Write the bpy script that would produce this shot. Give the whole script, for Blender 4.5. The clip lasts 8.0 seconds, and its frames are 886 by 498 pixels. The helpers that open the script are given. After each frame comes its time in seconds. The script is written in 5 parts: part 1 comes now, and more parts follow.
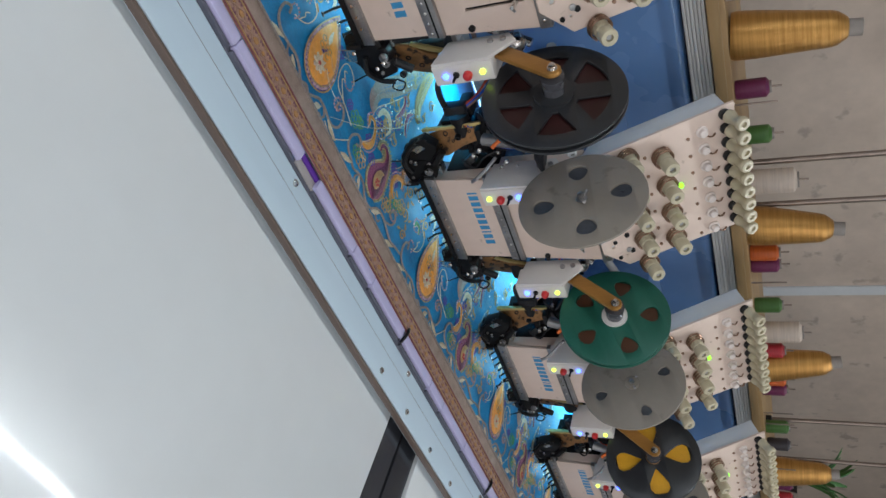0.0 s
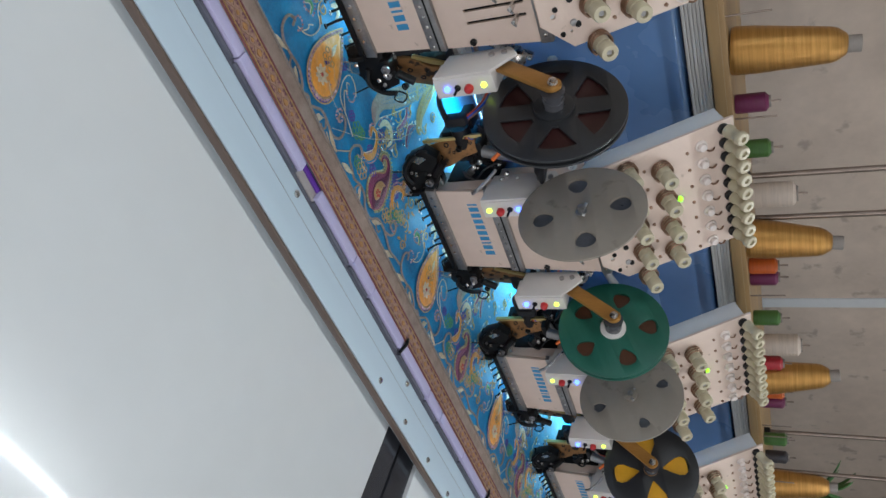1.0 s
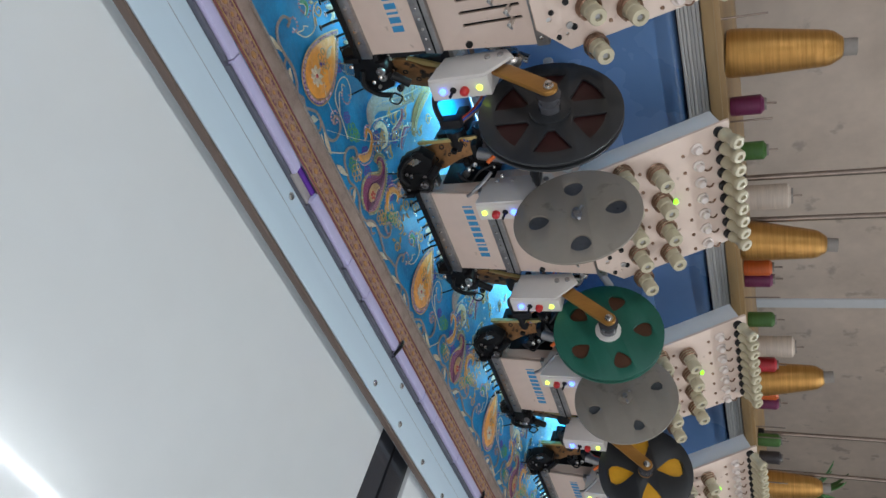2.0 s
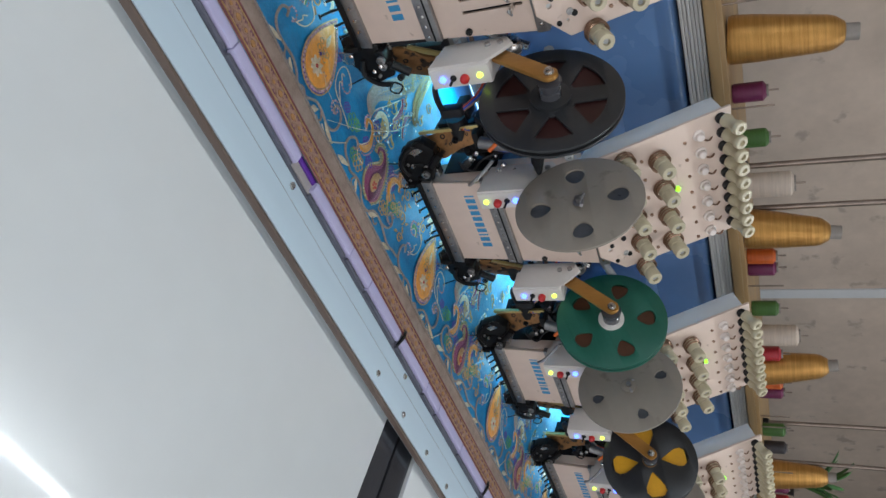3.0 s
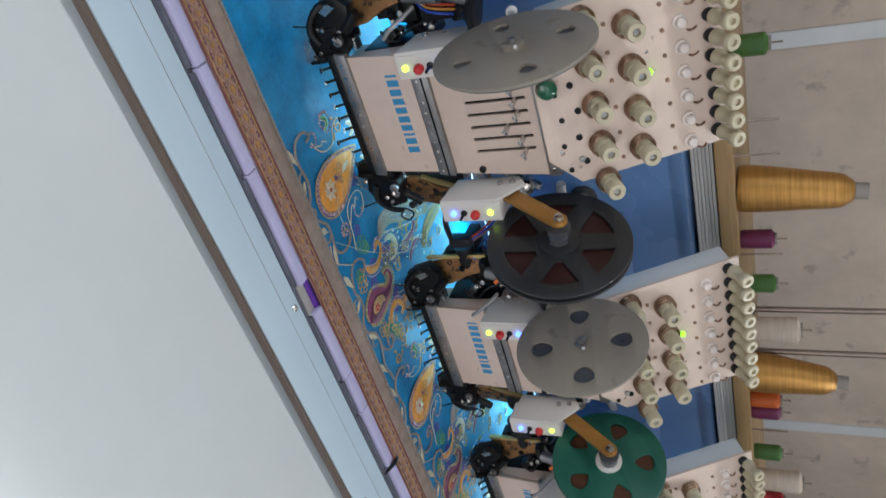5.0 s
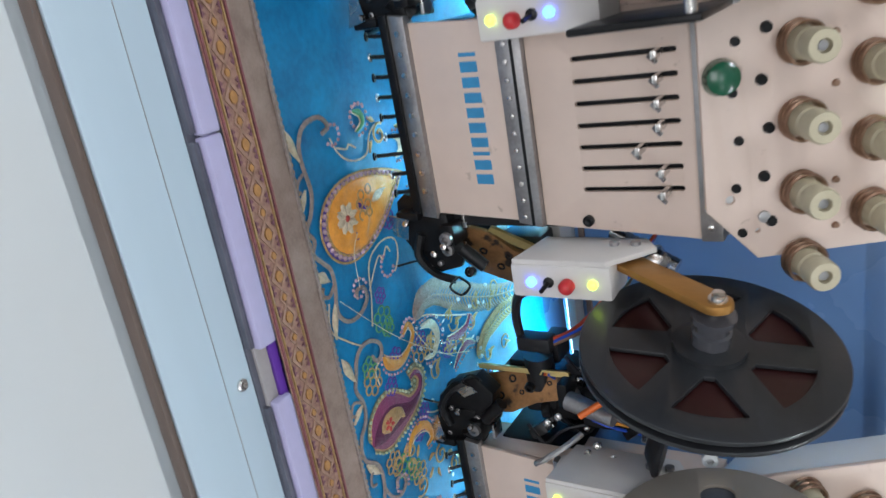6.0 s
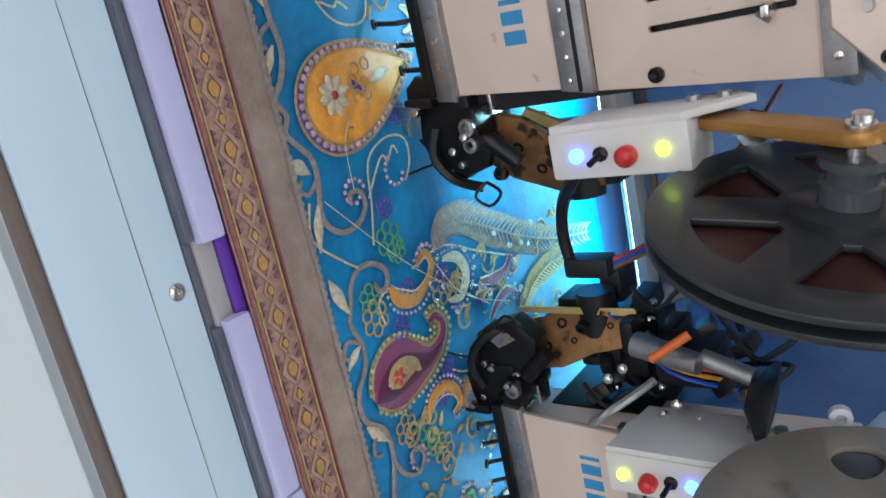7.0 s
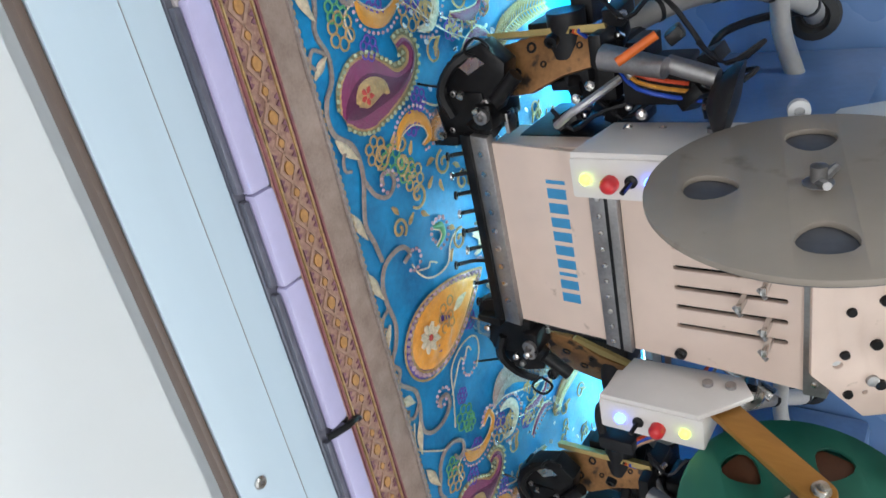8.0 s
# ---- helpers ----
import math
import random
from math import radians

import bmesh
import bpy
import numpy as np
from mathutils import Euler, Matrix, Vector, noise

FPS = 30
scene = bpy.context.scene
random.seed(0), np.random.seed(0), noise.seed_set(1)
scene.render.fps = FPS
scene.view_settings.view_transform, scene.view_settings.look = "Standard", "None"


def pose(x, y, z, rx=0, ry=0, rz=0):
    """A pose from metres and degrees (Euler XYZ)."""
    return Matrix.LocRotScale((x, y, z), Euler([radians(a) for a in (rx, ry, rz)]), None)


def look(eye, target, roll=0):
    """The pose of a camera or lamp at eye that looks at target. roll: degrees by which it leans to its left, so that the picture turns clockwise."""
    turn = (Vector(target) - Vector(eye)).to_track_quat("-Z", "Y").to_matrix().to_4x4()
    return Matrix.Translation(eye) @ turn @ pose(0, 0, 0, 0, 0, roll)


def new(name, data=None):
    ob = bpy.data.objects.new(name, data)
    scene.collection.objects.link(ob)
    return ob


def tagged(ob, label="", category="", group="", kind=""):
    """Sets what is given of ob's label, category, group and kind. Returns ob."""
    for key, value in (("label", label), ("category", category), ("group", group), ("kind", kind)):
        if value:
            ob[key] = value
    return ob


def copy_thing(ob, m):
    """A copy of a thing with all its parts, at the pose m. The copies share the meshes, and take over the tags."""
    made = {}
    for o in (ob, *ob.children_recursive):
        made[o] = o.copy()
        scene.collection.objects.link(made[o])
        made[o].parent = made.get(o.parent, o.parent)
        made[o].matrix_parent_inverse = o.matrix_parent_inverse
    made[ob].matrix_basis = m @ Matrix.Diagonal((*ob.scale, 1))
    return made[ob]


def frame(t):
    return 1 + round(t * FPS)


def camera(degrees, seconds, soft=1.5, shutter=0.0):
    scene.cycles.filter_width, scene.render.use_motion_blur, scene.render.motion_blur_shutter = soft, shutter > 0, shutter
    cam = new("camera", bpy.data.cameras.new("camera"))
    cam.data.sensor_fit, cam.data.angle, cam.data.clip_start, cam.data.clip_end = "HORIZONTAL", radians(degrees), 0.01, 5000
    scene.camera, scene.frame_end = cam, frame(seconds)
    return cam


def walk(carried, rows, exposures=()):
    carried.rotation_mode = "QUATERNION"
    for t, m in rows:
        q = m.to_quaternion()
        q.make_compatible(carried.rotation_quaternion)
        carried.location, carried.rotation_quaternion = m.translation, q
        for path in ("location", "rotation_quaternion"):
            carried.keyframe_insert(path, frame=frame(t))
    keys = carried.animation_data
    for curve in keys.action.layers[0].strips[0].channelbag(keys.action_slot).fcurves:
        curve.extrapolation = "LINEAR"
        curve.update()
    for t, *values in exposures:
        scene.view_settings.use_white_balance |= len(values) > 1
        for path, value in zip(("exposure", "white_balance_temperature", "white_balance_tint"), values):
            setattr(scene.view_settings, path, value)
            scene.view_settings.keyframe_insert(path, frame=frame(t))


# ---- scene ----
cam = camera(60.8, 8.0, shutter=0.2)
PATH = [
    (0, (-0.705, -0.787, 1.379), (0.560, 0.511, 0.533), 87.9),
    (0.5, (-0.708, -0.787, 1.381), (0.547, 0.519, 0.533), 87.9),
    (1, (-0.712, -0.786, 1.382), (0.539, 0.524, 0.536), 88.2),
    (1.5, (-0.717, -0.778, 1.380), (0.542, 0.536, 0.549), 88.5),
    (3, (-0.706, -0.785, 1.381), (0.558, 0.517, 0.539), 88),
    (3.5, (-0.705, -0.783, 1.378), (0.558, 0.519, 0.537), 87.9),
    (4, (-0.707, -0.782, 1.380), (0.551, 0.523, 0.536), 88.3),
    (4.5, (-0.716, -0.779, 1.384), (0.511, 0.554, 0.537), 88.2),
    (5, (-0.744, -0.743, 1.384), (0.342, 0.705, 0.531), 89.3),
    (5.2, (-0.739, -0.718, 1.371), (0.295, 0.749, 0.488), 89.2),
    (6.3, (-0.394, -0.441, 1.202), (0.137, 1.133, 0.088), 91.2),
    (6.5, (-0.367, -0.415, 1.193), (0.154, 1.110, 0.008), 90.0),
    (6.6, (-0.359, -0.410, 1.191), (0.165, 1.093, -0.017), 90.2),
    (7, (-0.338, -0.403, 1.186), (0.177, 1.109, -0.017), 89.4),
    (7.5, (-0.278, -0.416, 1.206), (0.393, 1.024, -0.008), 92.2),
    (7.7, (-0.263, -0.431, 1.197), (0.531, 0.991, 0.037), 94.2),
    (8, (-0.254, -0.436, 1.198), (0.632, 0.947, 0.056), 97.3),
]
walk(cam, [(t, look(eye, target, roll)) for t, eye, target, roll in PATH], [(0, 0.05, 6380, 10), (5.2, 0.1, 6380, 10), (6.3, 0.38, 6250, 10), (7.0, 0.36, 6250, 10), (7.5, 0.38, 6300, 10), (8.0, 0.68, 6480, 10)])

# ---- light: a closed workshop with fluorescent tubes on the ceiling ----
PITCH = 0.4                      # distance from head to head
HEADS = range(-2, 5)
TABLE_Z, RAIL_Z, CLOTH_Z, SHELF_Z = 0.813, 0.836, 0.842, 1.30
FRAME_Y = 0.009                  # the border frame and cloth sit this much further back
BODY_Y = 0.28

world = bpy.data.worlds.new("world")
scene.world = world
world.use_nodes = True
world.node_tree.nodes["Background"].inputs[0].default_value = (0.8, 0.86, 1.0, 1)
world.node_tree.nodes["Background"].inputs[1].default_value = 0.05


def area(name, x, y, z, sx, sy, watts, colour, rx=0, ry=0, rz=0):
    data = bpy.data.lights.new(name, "AREA")
    data.shape, data.size, data.size_y, data.energy, data.color = "RECTANGLE", sx, sy, watts, colour
    ob = new(name, data)
    ob.matrix_world = pose(x, y, z, rx, ry, rz)
    return ob


# the table mirrors the first tube; the other four are added unseen
TUBES = [(1.09, -0.2), (-1.6, -0.2), (-0.4, -2.3), (1.6, -2.3), (-2.4, -2.3)]
for tx, ty in TUBES:
    area("tube_light", tx, ty, 2.655, 1.3, 0.022, 12, (0.9, 0.97, 1.0))
# two unseen fill lights added to brighten the heads' front and left faces
area("added_fill_light", -0.9, -4.15, 1.6, 2.2, 1.5, 36, (0.98, 0.95, 0.95), 90, 0, 0)
area("added_fill_light", -3.58, -0.9, 1.7, 1.3, 1.3, 10, (0.82, 0.9, 1.0), 0, -90, 0)
# work lamps under the beam
area("work_light", 0.5, BODY_Y - 0.015, 0.888, 3.4, 0.012, 5.4, (0.25, 0.86, 1.0), -12, 0, 0)


for k in HEADS:                  # two unseen lamps added per head brighten the cloth by its needles
    area("needle_fill", 0.115 + PITCH * k, 0.085, 0.962, 0.05, 0.02, 0.5, (0.36, 0.86, 1.0), -10, 0, 0)
    area("needle_fill", 0.048 + PITCH * k, 0.066, 0.8885, 0.07, 0.012, 0.05, (0.42, 0.87, 1.0), -25, 0, 0)

# ---- materials ----
def mat(name, colour, rough=0.5, metal=0.0, vary=0.12, scale=30.0, bump=0.0, bump_scale=200.0, second=None, coat=0.0, stretch=(1, 1, 1), sheen=0.0, island=False, emit=0.0, spots=None):
    m = bpy.data.materials.new(name)
    m.use_nodes = True
    nt = m.node_tree
    b = nt.nodes["Principled BSDF"]
    b.inputs["Roughness"].default_value, b.inputs["Metallic"].default_value = rough, metal
    b.inputs["Coat Weight"].default_value = coat
    b.inputs["Coat Roughness"].default_value = 0.06
    b.inputs["Sheen Weight"].default_value = sheen
    tc = nt.nodes.new("ShaderNodeTexCoord")
    mp = nt.nodes.new("ShaderNodeMapping")
    mp.inputs["Scale"].default_value = stretch
    nt.links.new(tc.outputs["Object"], mp.inputs[0])
    n1, n2 = nt.nodes.new("ShaderNodeTexNoise"), nt.nodes.new("ShaderNodeTexNoise")
    for n, s in ((n1, scale), (n2, scale * 7.3)):
        n.inputs["Scale"].default_value, n.inputs["Detail"].default_value = s, 4
        nt.links.new(mp.outputs[0], n.inputs["Vector"])
    mixn = nt.nodes.new("ShaderNodeMath")
    mixn.operation = "MULTIPLY_ADD"
    nt.links.new(n2.outputs["Fac"], mixn.inputs[0])
    mixn.inputs[1].default_value = 0.4
    nt.links.new(n1.outputs["Fac"], mixn.inputs[2])
    ramp = nt.nodes.new("ShaderNodeValToRGB")
    nt.links.new(mixn.outputs[0], ramp.inputs[0])
    lo = [c * (1 - vary) for c in colour]
    hi = [min(1, c * (1 + vary)) for c in (second or colour)]
    ramp.color_ramp.elements[0].color, ramp.color_ramp.elements[0].position = (*lo, 1), 0.45
    ramp.color_ramp.elements[1].color, ramp.color_ramp.elements[1].position = (*hi, 1), 0.95
    out = ramp.outputs[0]
    if island:
        geo = nt.nodes.new("ShaderNodeNewGeometry")
        hsv = nt.nodes.new("ShaderNodeHueSaturation")
        mr = nt.nodes.new("ShaderNodeMapRange")
        mr.inputs["To Min"].default_value, mr.inputs["To Max"].default_value = 0.7, 1.3
        nt.links.new(geo.outputs["Random Per Island"], mr.inputs[0])
        nt.links.new(mr.outputs[0], hsv.inputs["Value"])
        nt.links.new(out, hsv.inputs["Color"])
        out = hsv.outputs[0]
    if spots:
        v = nt.nodes.new("ShaderNodeTexNoise")
        v.inputs["Scale"].default_value, v.inputs["Detail"].default_value = spots[1], 6
        nt.links.new(tc.outputs["Object"], v.inputs["Vector"])
        r2 = nt.nodes.new("ShaderNodeValToRGB")
        r2.color_ramp.elements[0].position, r2.color_ramp.elements[1].position = spots[2], spots[2] + 0.08
        nt.links.new(v.outputs["Fac"], r2.inputs[0])
        mx = nt.nodes.new("ShaderNodeMix")
        mx.data_type = "RGBA"
        nt.links.new(r2.outputs[0], mx.inputs[0])
        nt.links.new(out, mx.inputs[6])
        mx.inputs[7].default_value = (*spots[0], 1)
        out = mx.outputs[2]
    nt.links.new(out, b.inputs["Base Color"])
    rr = nt.nodes.new("ShaderNodeMapRange")
    rr.inputs["To Min"].default_value, rr.inputs["To Max"].default_value = max(0.02, rough - 0.08), min(1, rough + 0.1)
    nt.links.new(n1.outputs["Fac"], rr.inputs[0])
    nt.links.new(rr.outputs[0], b.inputs["Roughness"])
    if bump:
        bn, bp = nt.nodes.new("ShaderNodeTexNoise"), nt.nodes.new("ShaderNodeBump")
        bn.inputs["Scale"].default_value, bn.inputs["Detail"].default_value = bump_scale, 3
        nt.links.new(mp.outputs[0], bn.inputs["Vector"])
        bp.inputs["Strength"].default_value, bp.inputs["Distance"].default_value = bump, 0.002
        nt.links.new(bn.outputs["Fac"], bp.inputs["Height"])
        nt.links.new(bp.outputs[0], b.inputs["Normal"])
    if emit:
        b.inputs["Emission Color"].default_value = (*colour, 1)
        b.inputs["Emission Strength"].default_value = emit
    return m


LAMINATE = mat("white_laminate", (0.66, 0.675, 0.68), 0.22, vary=0.03, scale=3, coat=0.35, bump=0.02, bump_scale=12)
RAIL = mat("pale_blue_paint", (0.48, 0.58, 0.66), 0.5, 0.0, vary=0.05, scale=6, spots=((0.38, 0.42, 0.45), 25, 0.72), stretch=(0.15, 1, 1))
BROWN_LIP = mat("brown_edge_strip", (0.12, 0.085, 0.07), 0.5, vary=0.2, scale=20, stretch=(0.1, 1, 1))
LILAC = mat("lilac_plastic", (0.45, 0.42, 0.62), 0.3, vary=0.06, scale=15)
PURPLE = mat("purple_plastic", (0.11, 0.03, 0.3), 0.4, vary=0.1, scale=20)
SLIT = mat("dark_grey_channel", (0.12, 0.12, 0.15), 0.4, 0.4, vary=0.2, scale=30)
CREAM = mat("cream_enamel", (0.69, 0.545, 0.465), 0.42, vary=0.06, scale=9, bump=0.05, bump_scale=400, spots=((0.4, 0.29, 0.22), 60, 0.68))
WHITE_BOX = mat("white_painted_metal", (0.68, 0.64, 0.61), 0.4, vary=0.05, scale=14, spots=((0.46, 0.4, 0.35), 70, 0.72))
GREY_COVER = mat("pale_grey_cover", (0.62, 0.63, 0.64), 0.5, vary=0.05, scale=10)
BLACK = mat("black_oxide_steel", (0.01, 0.01, 0.011), 0.32, 0.2, vary=0.35, scale=50, bump=0.1)
BLACK_PLASTIC = mat("black_plastic", (0.014, 0.014, 0.016), 0.42, vary=0.3, scale=40)
for dark in (BLACK, BLACK_PLASTIC):
    dark.node_tree.nodes["Principled BSDF"].inputs["Specular IOR Level"].default_value = 0.28
RUBBER = mat("dark_rubber", (0.03, 0.03, 0.03), 0.7, vary=0.3, scale=60)
STEEL = mat("bright_steel", (0.62, 0.6, 0.58), 0.25, 1.0, vary=0.15, scale=60)
DULL_STEEL = mat("dull_steel_strip", (0.36, 0.35, 0.35), 0.42, 0.9, vary=0.25, scale=50, spots=((0.2, 0.13, 0.08), 90, 0.68))
BRONZE = mat("bronze_bracket", (0.26, 0.13, 0.05), 0.45, 0.55, vary=0.35, scale=45, spots=((0.04, 0.028, 0.022), 60, 0.54))
BRASS = mat("brass_arm", (0.43, 0.21, 0.05), 0.38, 0.5, vary=0.16, scale=40, stretch=(1, 1, 0.3))
BRASS_PALE = mat("pale_brass", (0.5, 0.38, 0.15), 0.35, 0.6, vary=0.15, scale=40)
TEXT_BLUE = mat("blue_print", (0.04, 0.26, 0.5), 0.5, vary=0.1, scale=90)
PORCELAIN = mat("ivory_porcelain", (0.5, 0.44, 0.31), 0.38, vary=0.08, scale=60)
KNOB_WHITE = mat("translucent_white_knob", (0.76, 0.67, 0.63), 0.4, vary=0.06, scale=50)
COPPER = mat("coiled_spring_wire", (0.32, 0.2, 0.14), 0.35, 0.9, vary=0.3, scale=80)
BLUE_PAINT = mat("blue_machine_enamel", (0.125, 0.225, 0.42), 0.26, vary=0.07, scale=5, coat=0.8, bump=0.02, bump_scale=150)
NAVY = mat("navy_arm_paint", (0.095, 0.165, 0.31), 0.35, vary=0.2, scale=20)
ALU = mat("ribbed_aluminium", (0.46, 0.44, 0.42), 0.42, 0.25, vary=0.1, scale=12, stretch=(0.1, 1, 1))
PLY = mat("varnished_plywood", (0.235, 0.14, 0.06), 0.42, vary=0.25, scale=18, stretch=(0.1, 1, 1), second=(0.3, 0.19, 0.085))
WALL = mat("beige_wall_plaster", (0.535, 0.435, 0.36), 0.75, vary=0.15, scale=4, bump=0.1, bump_scale=60, spots=((0.37, 0.3, 0.25), 14, 0.62))
ROOM = mat("white_wall_paint", (0.62, 0.62, 0.6), 0.8, vary=0.04, scale=2)
CEIL = mat("white_ceiling_paint", (0.72, 0.73, 0.73), 0.85, vary=0.03, scale=2)
FLOOR = mat("grey_cement_floor", (0.3, 0.29, 0.27), 0.6, vary=0.15, scale=4, bump=0.1, bump_scale=40)
SILK = mat("turquoise_blue_silk", (0.002, 0.155, 0.385), 0.42, vary=0.2, scale=26, sheen=0.03, bump=0.25, bump_scale=900, second=(0.004, 0.24, 0.5))
RIBBON = mat("pink_brown_brocade", (0.28, 0.145, 0.115), 0.6, vary=0.22, scale=240, bump=0.5, bump_scale=900, second=(0.37, 0.22, 0.17))
TAUPE = mat("taupe_gauze_hem", (0.28, 0.2, 0.165), 0.7, vary=0.14, scale=60, bump=0.4, bump_scale=1100, second=(0.33, 0.25, 0.21))
TH_GOLD = mat("antique_gold_thread", (0.5, 0.32, 0.14), 0.34, 0.3, vary=0.3, scale=320, bump=0.6, bump_scale=1400)
TH_SILVER = mat("silver_thread", (0.7, 0.58, 0.42), 0.3, 0.25, vary=0.25, scale=320, bump=0.6, bump_scale=1400)
TH_BROWN = mat("grey_brown_cord", (0.31, 0.25, 0.23), 0.5, 0.15, vary=0.3, scale=320, bump=0.6, bump_scale=1200)
TH_YELLOW = mat("yellow_satin_thread", (0.62, 0.27, 0.02), 0.4, vary=0.2, scale=200, bump=0.5, bump_scale=900, sheen=0.3)
TH_ORANGE = mat("orange_satin_patch", (0.8, 0.31, 0.03), 0.34, vary=0.16, scale=70, bump=0.9, bump_scale=95, sheen=0.3, second=(0.86, 0.38, 0.05))
TH_MAROON = mat("maroon_satin_thread", (0.2, 0.012, 0.09), 0.38, vary=0.25, scale=200, bump=0.5, bump_scale=900, sheen=0.3)
TH_RED = mat("red_thread", (0.45, 0.05, 0.04), 0.45, vary=0.2, scale=200, bump=0.4)
TH_PURPLE = mat("violet_thread", (0.1, 0.06, 0.34), 0.45, vary=0.25, scale=200, bump=0.4)
TH_GREEN = mat("green_thread", (0.09, 0.3, 0.14), 0.45, vary=0.25, scale=200, bump=0.4)
TH_PEARL = mat("pearl_beads", (0.5, 0.34, 0.4), 0.25, 0.1, vary=0.1, scale=90, island=True)
GOLD_CONE = mat("wound_gold_thread", (0.42, 0.2, 0.045), 0.31, 0.74, vary=0.22, scale=9, bump=0.45, bump_scale=60, stretch=(1, 1, 26), second=(0.48, 0.26, 0.075))
CONDUIT = mat("grey_conduit", (0.3, 0.29, 0.28), 0.55, vary=0.12, scale=30)


# ---- mesh helpers ----
def box(bm, x0, x1, y0, y1, z0, z1, bevel=0.0):
    r = bmesh.ops.create_cube(bm, size=1.0, matrix=Matrix.LocRotScale(((x0 + x1) / 2, (y0 + y1) / 2, (z0 + z1) / 2), None, (abs(x1 - x0), abs(y1 - y0), abs(z1 - z0))))
    if bevel:
        edges = list({e for v in r["verts"] for e in v.link_edges})
        bmesh.ops.bevel(bm, geom=edges, offset=bevel, segments=2, profile=0.6, affect="EDGES")
    return bm


def rod(bm, a, b, r1, r2=None, seg=14):
    a, b = Vector(a), Vector(b)
    q = (b - a).to_track_quat("Z", "Y")
    bmesh.ops.create_cone(bm, cap_ends=True, segments=seg, radius1=r1, radius2=r1 if r2 is None else r2, depth=(b - a).length,
                          matrix=Matrix.LocRotScale((a + b) / 2, q, None))
    return bm


def lathe(bm, base, axis, profile, seg=24):
    """A turned body: profile rows of (radius, height along the axis)."""
    base, axis = Vector(base), Vector(axis).normalized()
    q = axis.to_track_quat("Z", "Y")
    rings = []
    for r, h in profile:
        rings.append([bm.verts.new(base + q @ Vector((r * math.cos(2 * math.pi * i / seg), r * math.sin(2 * math.pi * i / seg), h))) for i in range(seg)])
    for lo, hi in zip(rings, rings[1:]):
        for i in range(seg):
            bm.faces.new((lo[i], lo[(i + 1) % seg], hi[(i + 1) % seg], hi[i]))
    bm.faces.new(rings[0][::-1])
    bm.faces.new(rings[-1])
    return bm


def hose(bm, points, radius, seg=8, flat=1.0, taper=False):
    """A round cord along a smoothed line of points."""
    pts = [Vector(p) for p in points]
    way = []
    for i in range(len(pts) - 1):
        p0, p1, p2, p3 = pts[max(i - 1, 0)], pts[i], pts[i + 1], pts[min(i + 2, len(pts) - 1)]
        for s in range(4):
            t = s / 4
            way.append(0.5 * (2 * p1 + (p2 - p0) * t + (2 * p0 - 5 * p1 + 4 * p2 - p3) * t * t + (3 * p1 - p0 - 3 * p2 + p3) * t ** 3))
    way.append(pts[-1])
    rings = []
    for i, p in enumerate(way):
        d = (way[min(i + 1, len(way) - 1)] - way[max(i - 1, 0)]).normalized()
        side = d.cross(Vector((0, 0, 1)))
        side = side.normalized() if side.length > 1e-4 else Vector((1, 0, 0))
        up = side.cross(d)
        r = radius * (math.sin(math.pi * (i + 0.35) / (len(way) - 0.3)) ** 0.6 if taper else 1)
        rings.append([bm.verts.new(p + side * (r * math.cos(2 * math.pi * k / seg)) + up * (r * flat * math.sin(2 * math.pi * k / seg))) for k in range(seg)])
    for lo, hi in zip(rings, rings[1:]):
        for k in range(seg):
            bm.faces.new((lo[k], lo[(k + 1) % seg], hi[(k + 1) % seg], hi[k]))
    bm.faces.new(rings[0][::-1])
    bm.faces.new(rings[-1])
    return bm


def flat(bm, loops, thick, m=Matrix(), bevel=0.0):
    """A plate cut from outlines (the first is the rim, the others are holes), laid in its own plane and put at m."""
    cu = bpy.data.curves.new("outline", "CURVE")
    cu.dimensions, cu.fill_mode, cu.extrude, cu.bevel_depth = "2D", "BOTH", thick / 2, bevel
    cu.bevel_resolution = 1
    for loop in loops:
        sp = cu.splines.new("POLY")
        sp.points.add(len(loop) - 1)
        for p, (x, y) in zip(sp.points, loop):
            p.co = (x, y, 0, 1)
        sp.use_cyclic_u = True
    ob = bpy.data.objects.new("outline", cu)
    me = bpy.data.meshes.new_from_object(ob)
    me.transform(m)
    bm.from_mesh(me)
    bpy.data.objects.remove(ob)
    bpy.data.curves.remove(cu)
    bpy.data.meshes.remove(me)
    bmesh.ops.remove_doubles(bm, verts=bm.verts, dist=1e-6)
    return bm


def ring(cx, cy, r, n=20, ry=None):
    return [(cx + r * math.cos(2 * math.pi * i / n), cy + (ry or r) * math.sin(2 * math.pi * i / n)) for i in range(n)]


def slot(cx, y0, y1, r, n=6):
    up = [(cx + r * math.cos(math.pi * i / n), y1 + r * math.sin(math.pi * i / n)) for i in range(n + 1)]
    return up + [(cx - r * math.cos(math.pi * i / n), y0 - r * math.sin(math.pi * i / n)) for i in range(n + 1)]


FRONT = Matrix(((1, 0, 0, 0), (0, 0, -1, 0), (0, 1, 0, 0), (0, 0, 0, 1)))   # a plate's plane becomes x, z; its face looks to -y


def front(y):
    return Matrix.Translation((0, y, 0)) @ FRONT


def thing(name, at, label, category, group="", kind=""):
    ob = new(name)
    ob.location = at
    return tagged(ob, label, category, group, kind)


def root(ob):
    while ob.parent:
        ob = ob.parent
    return ob


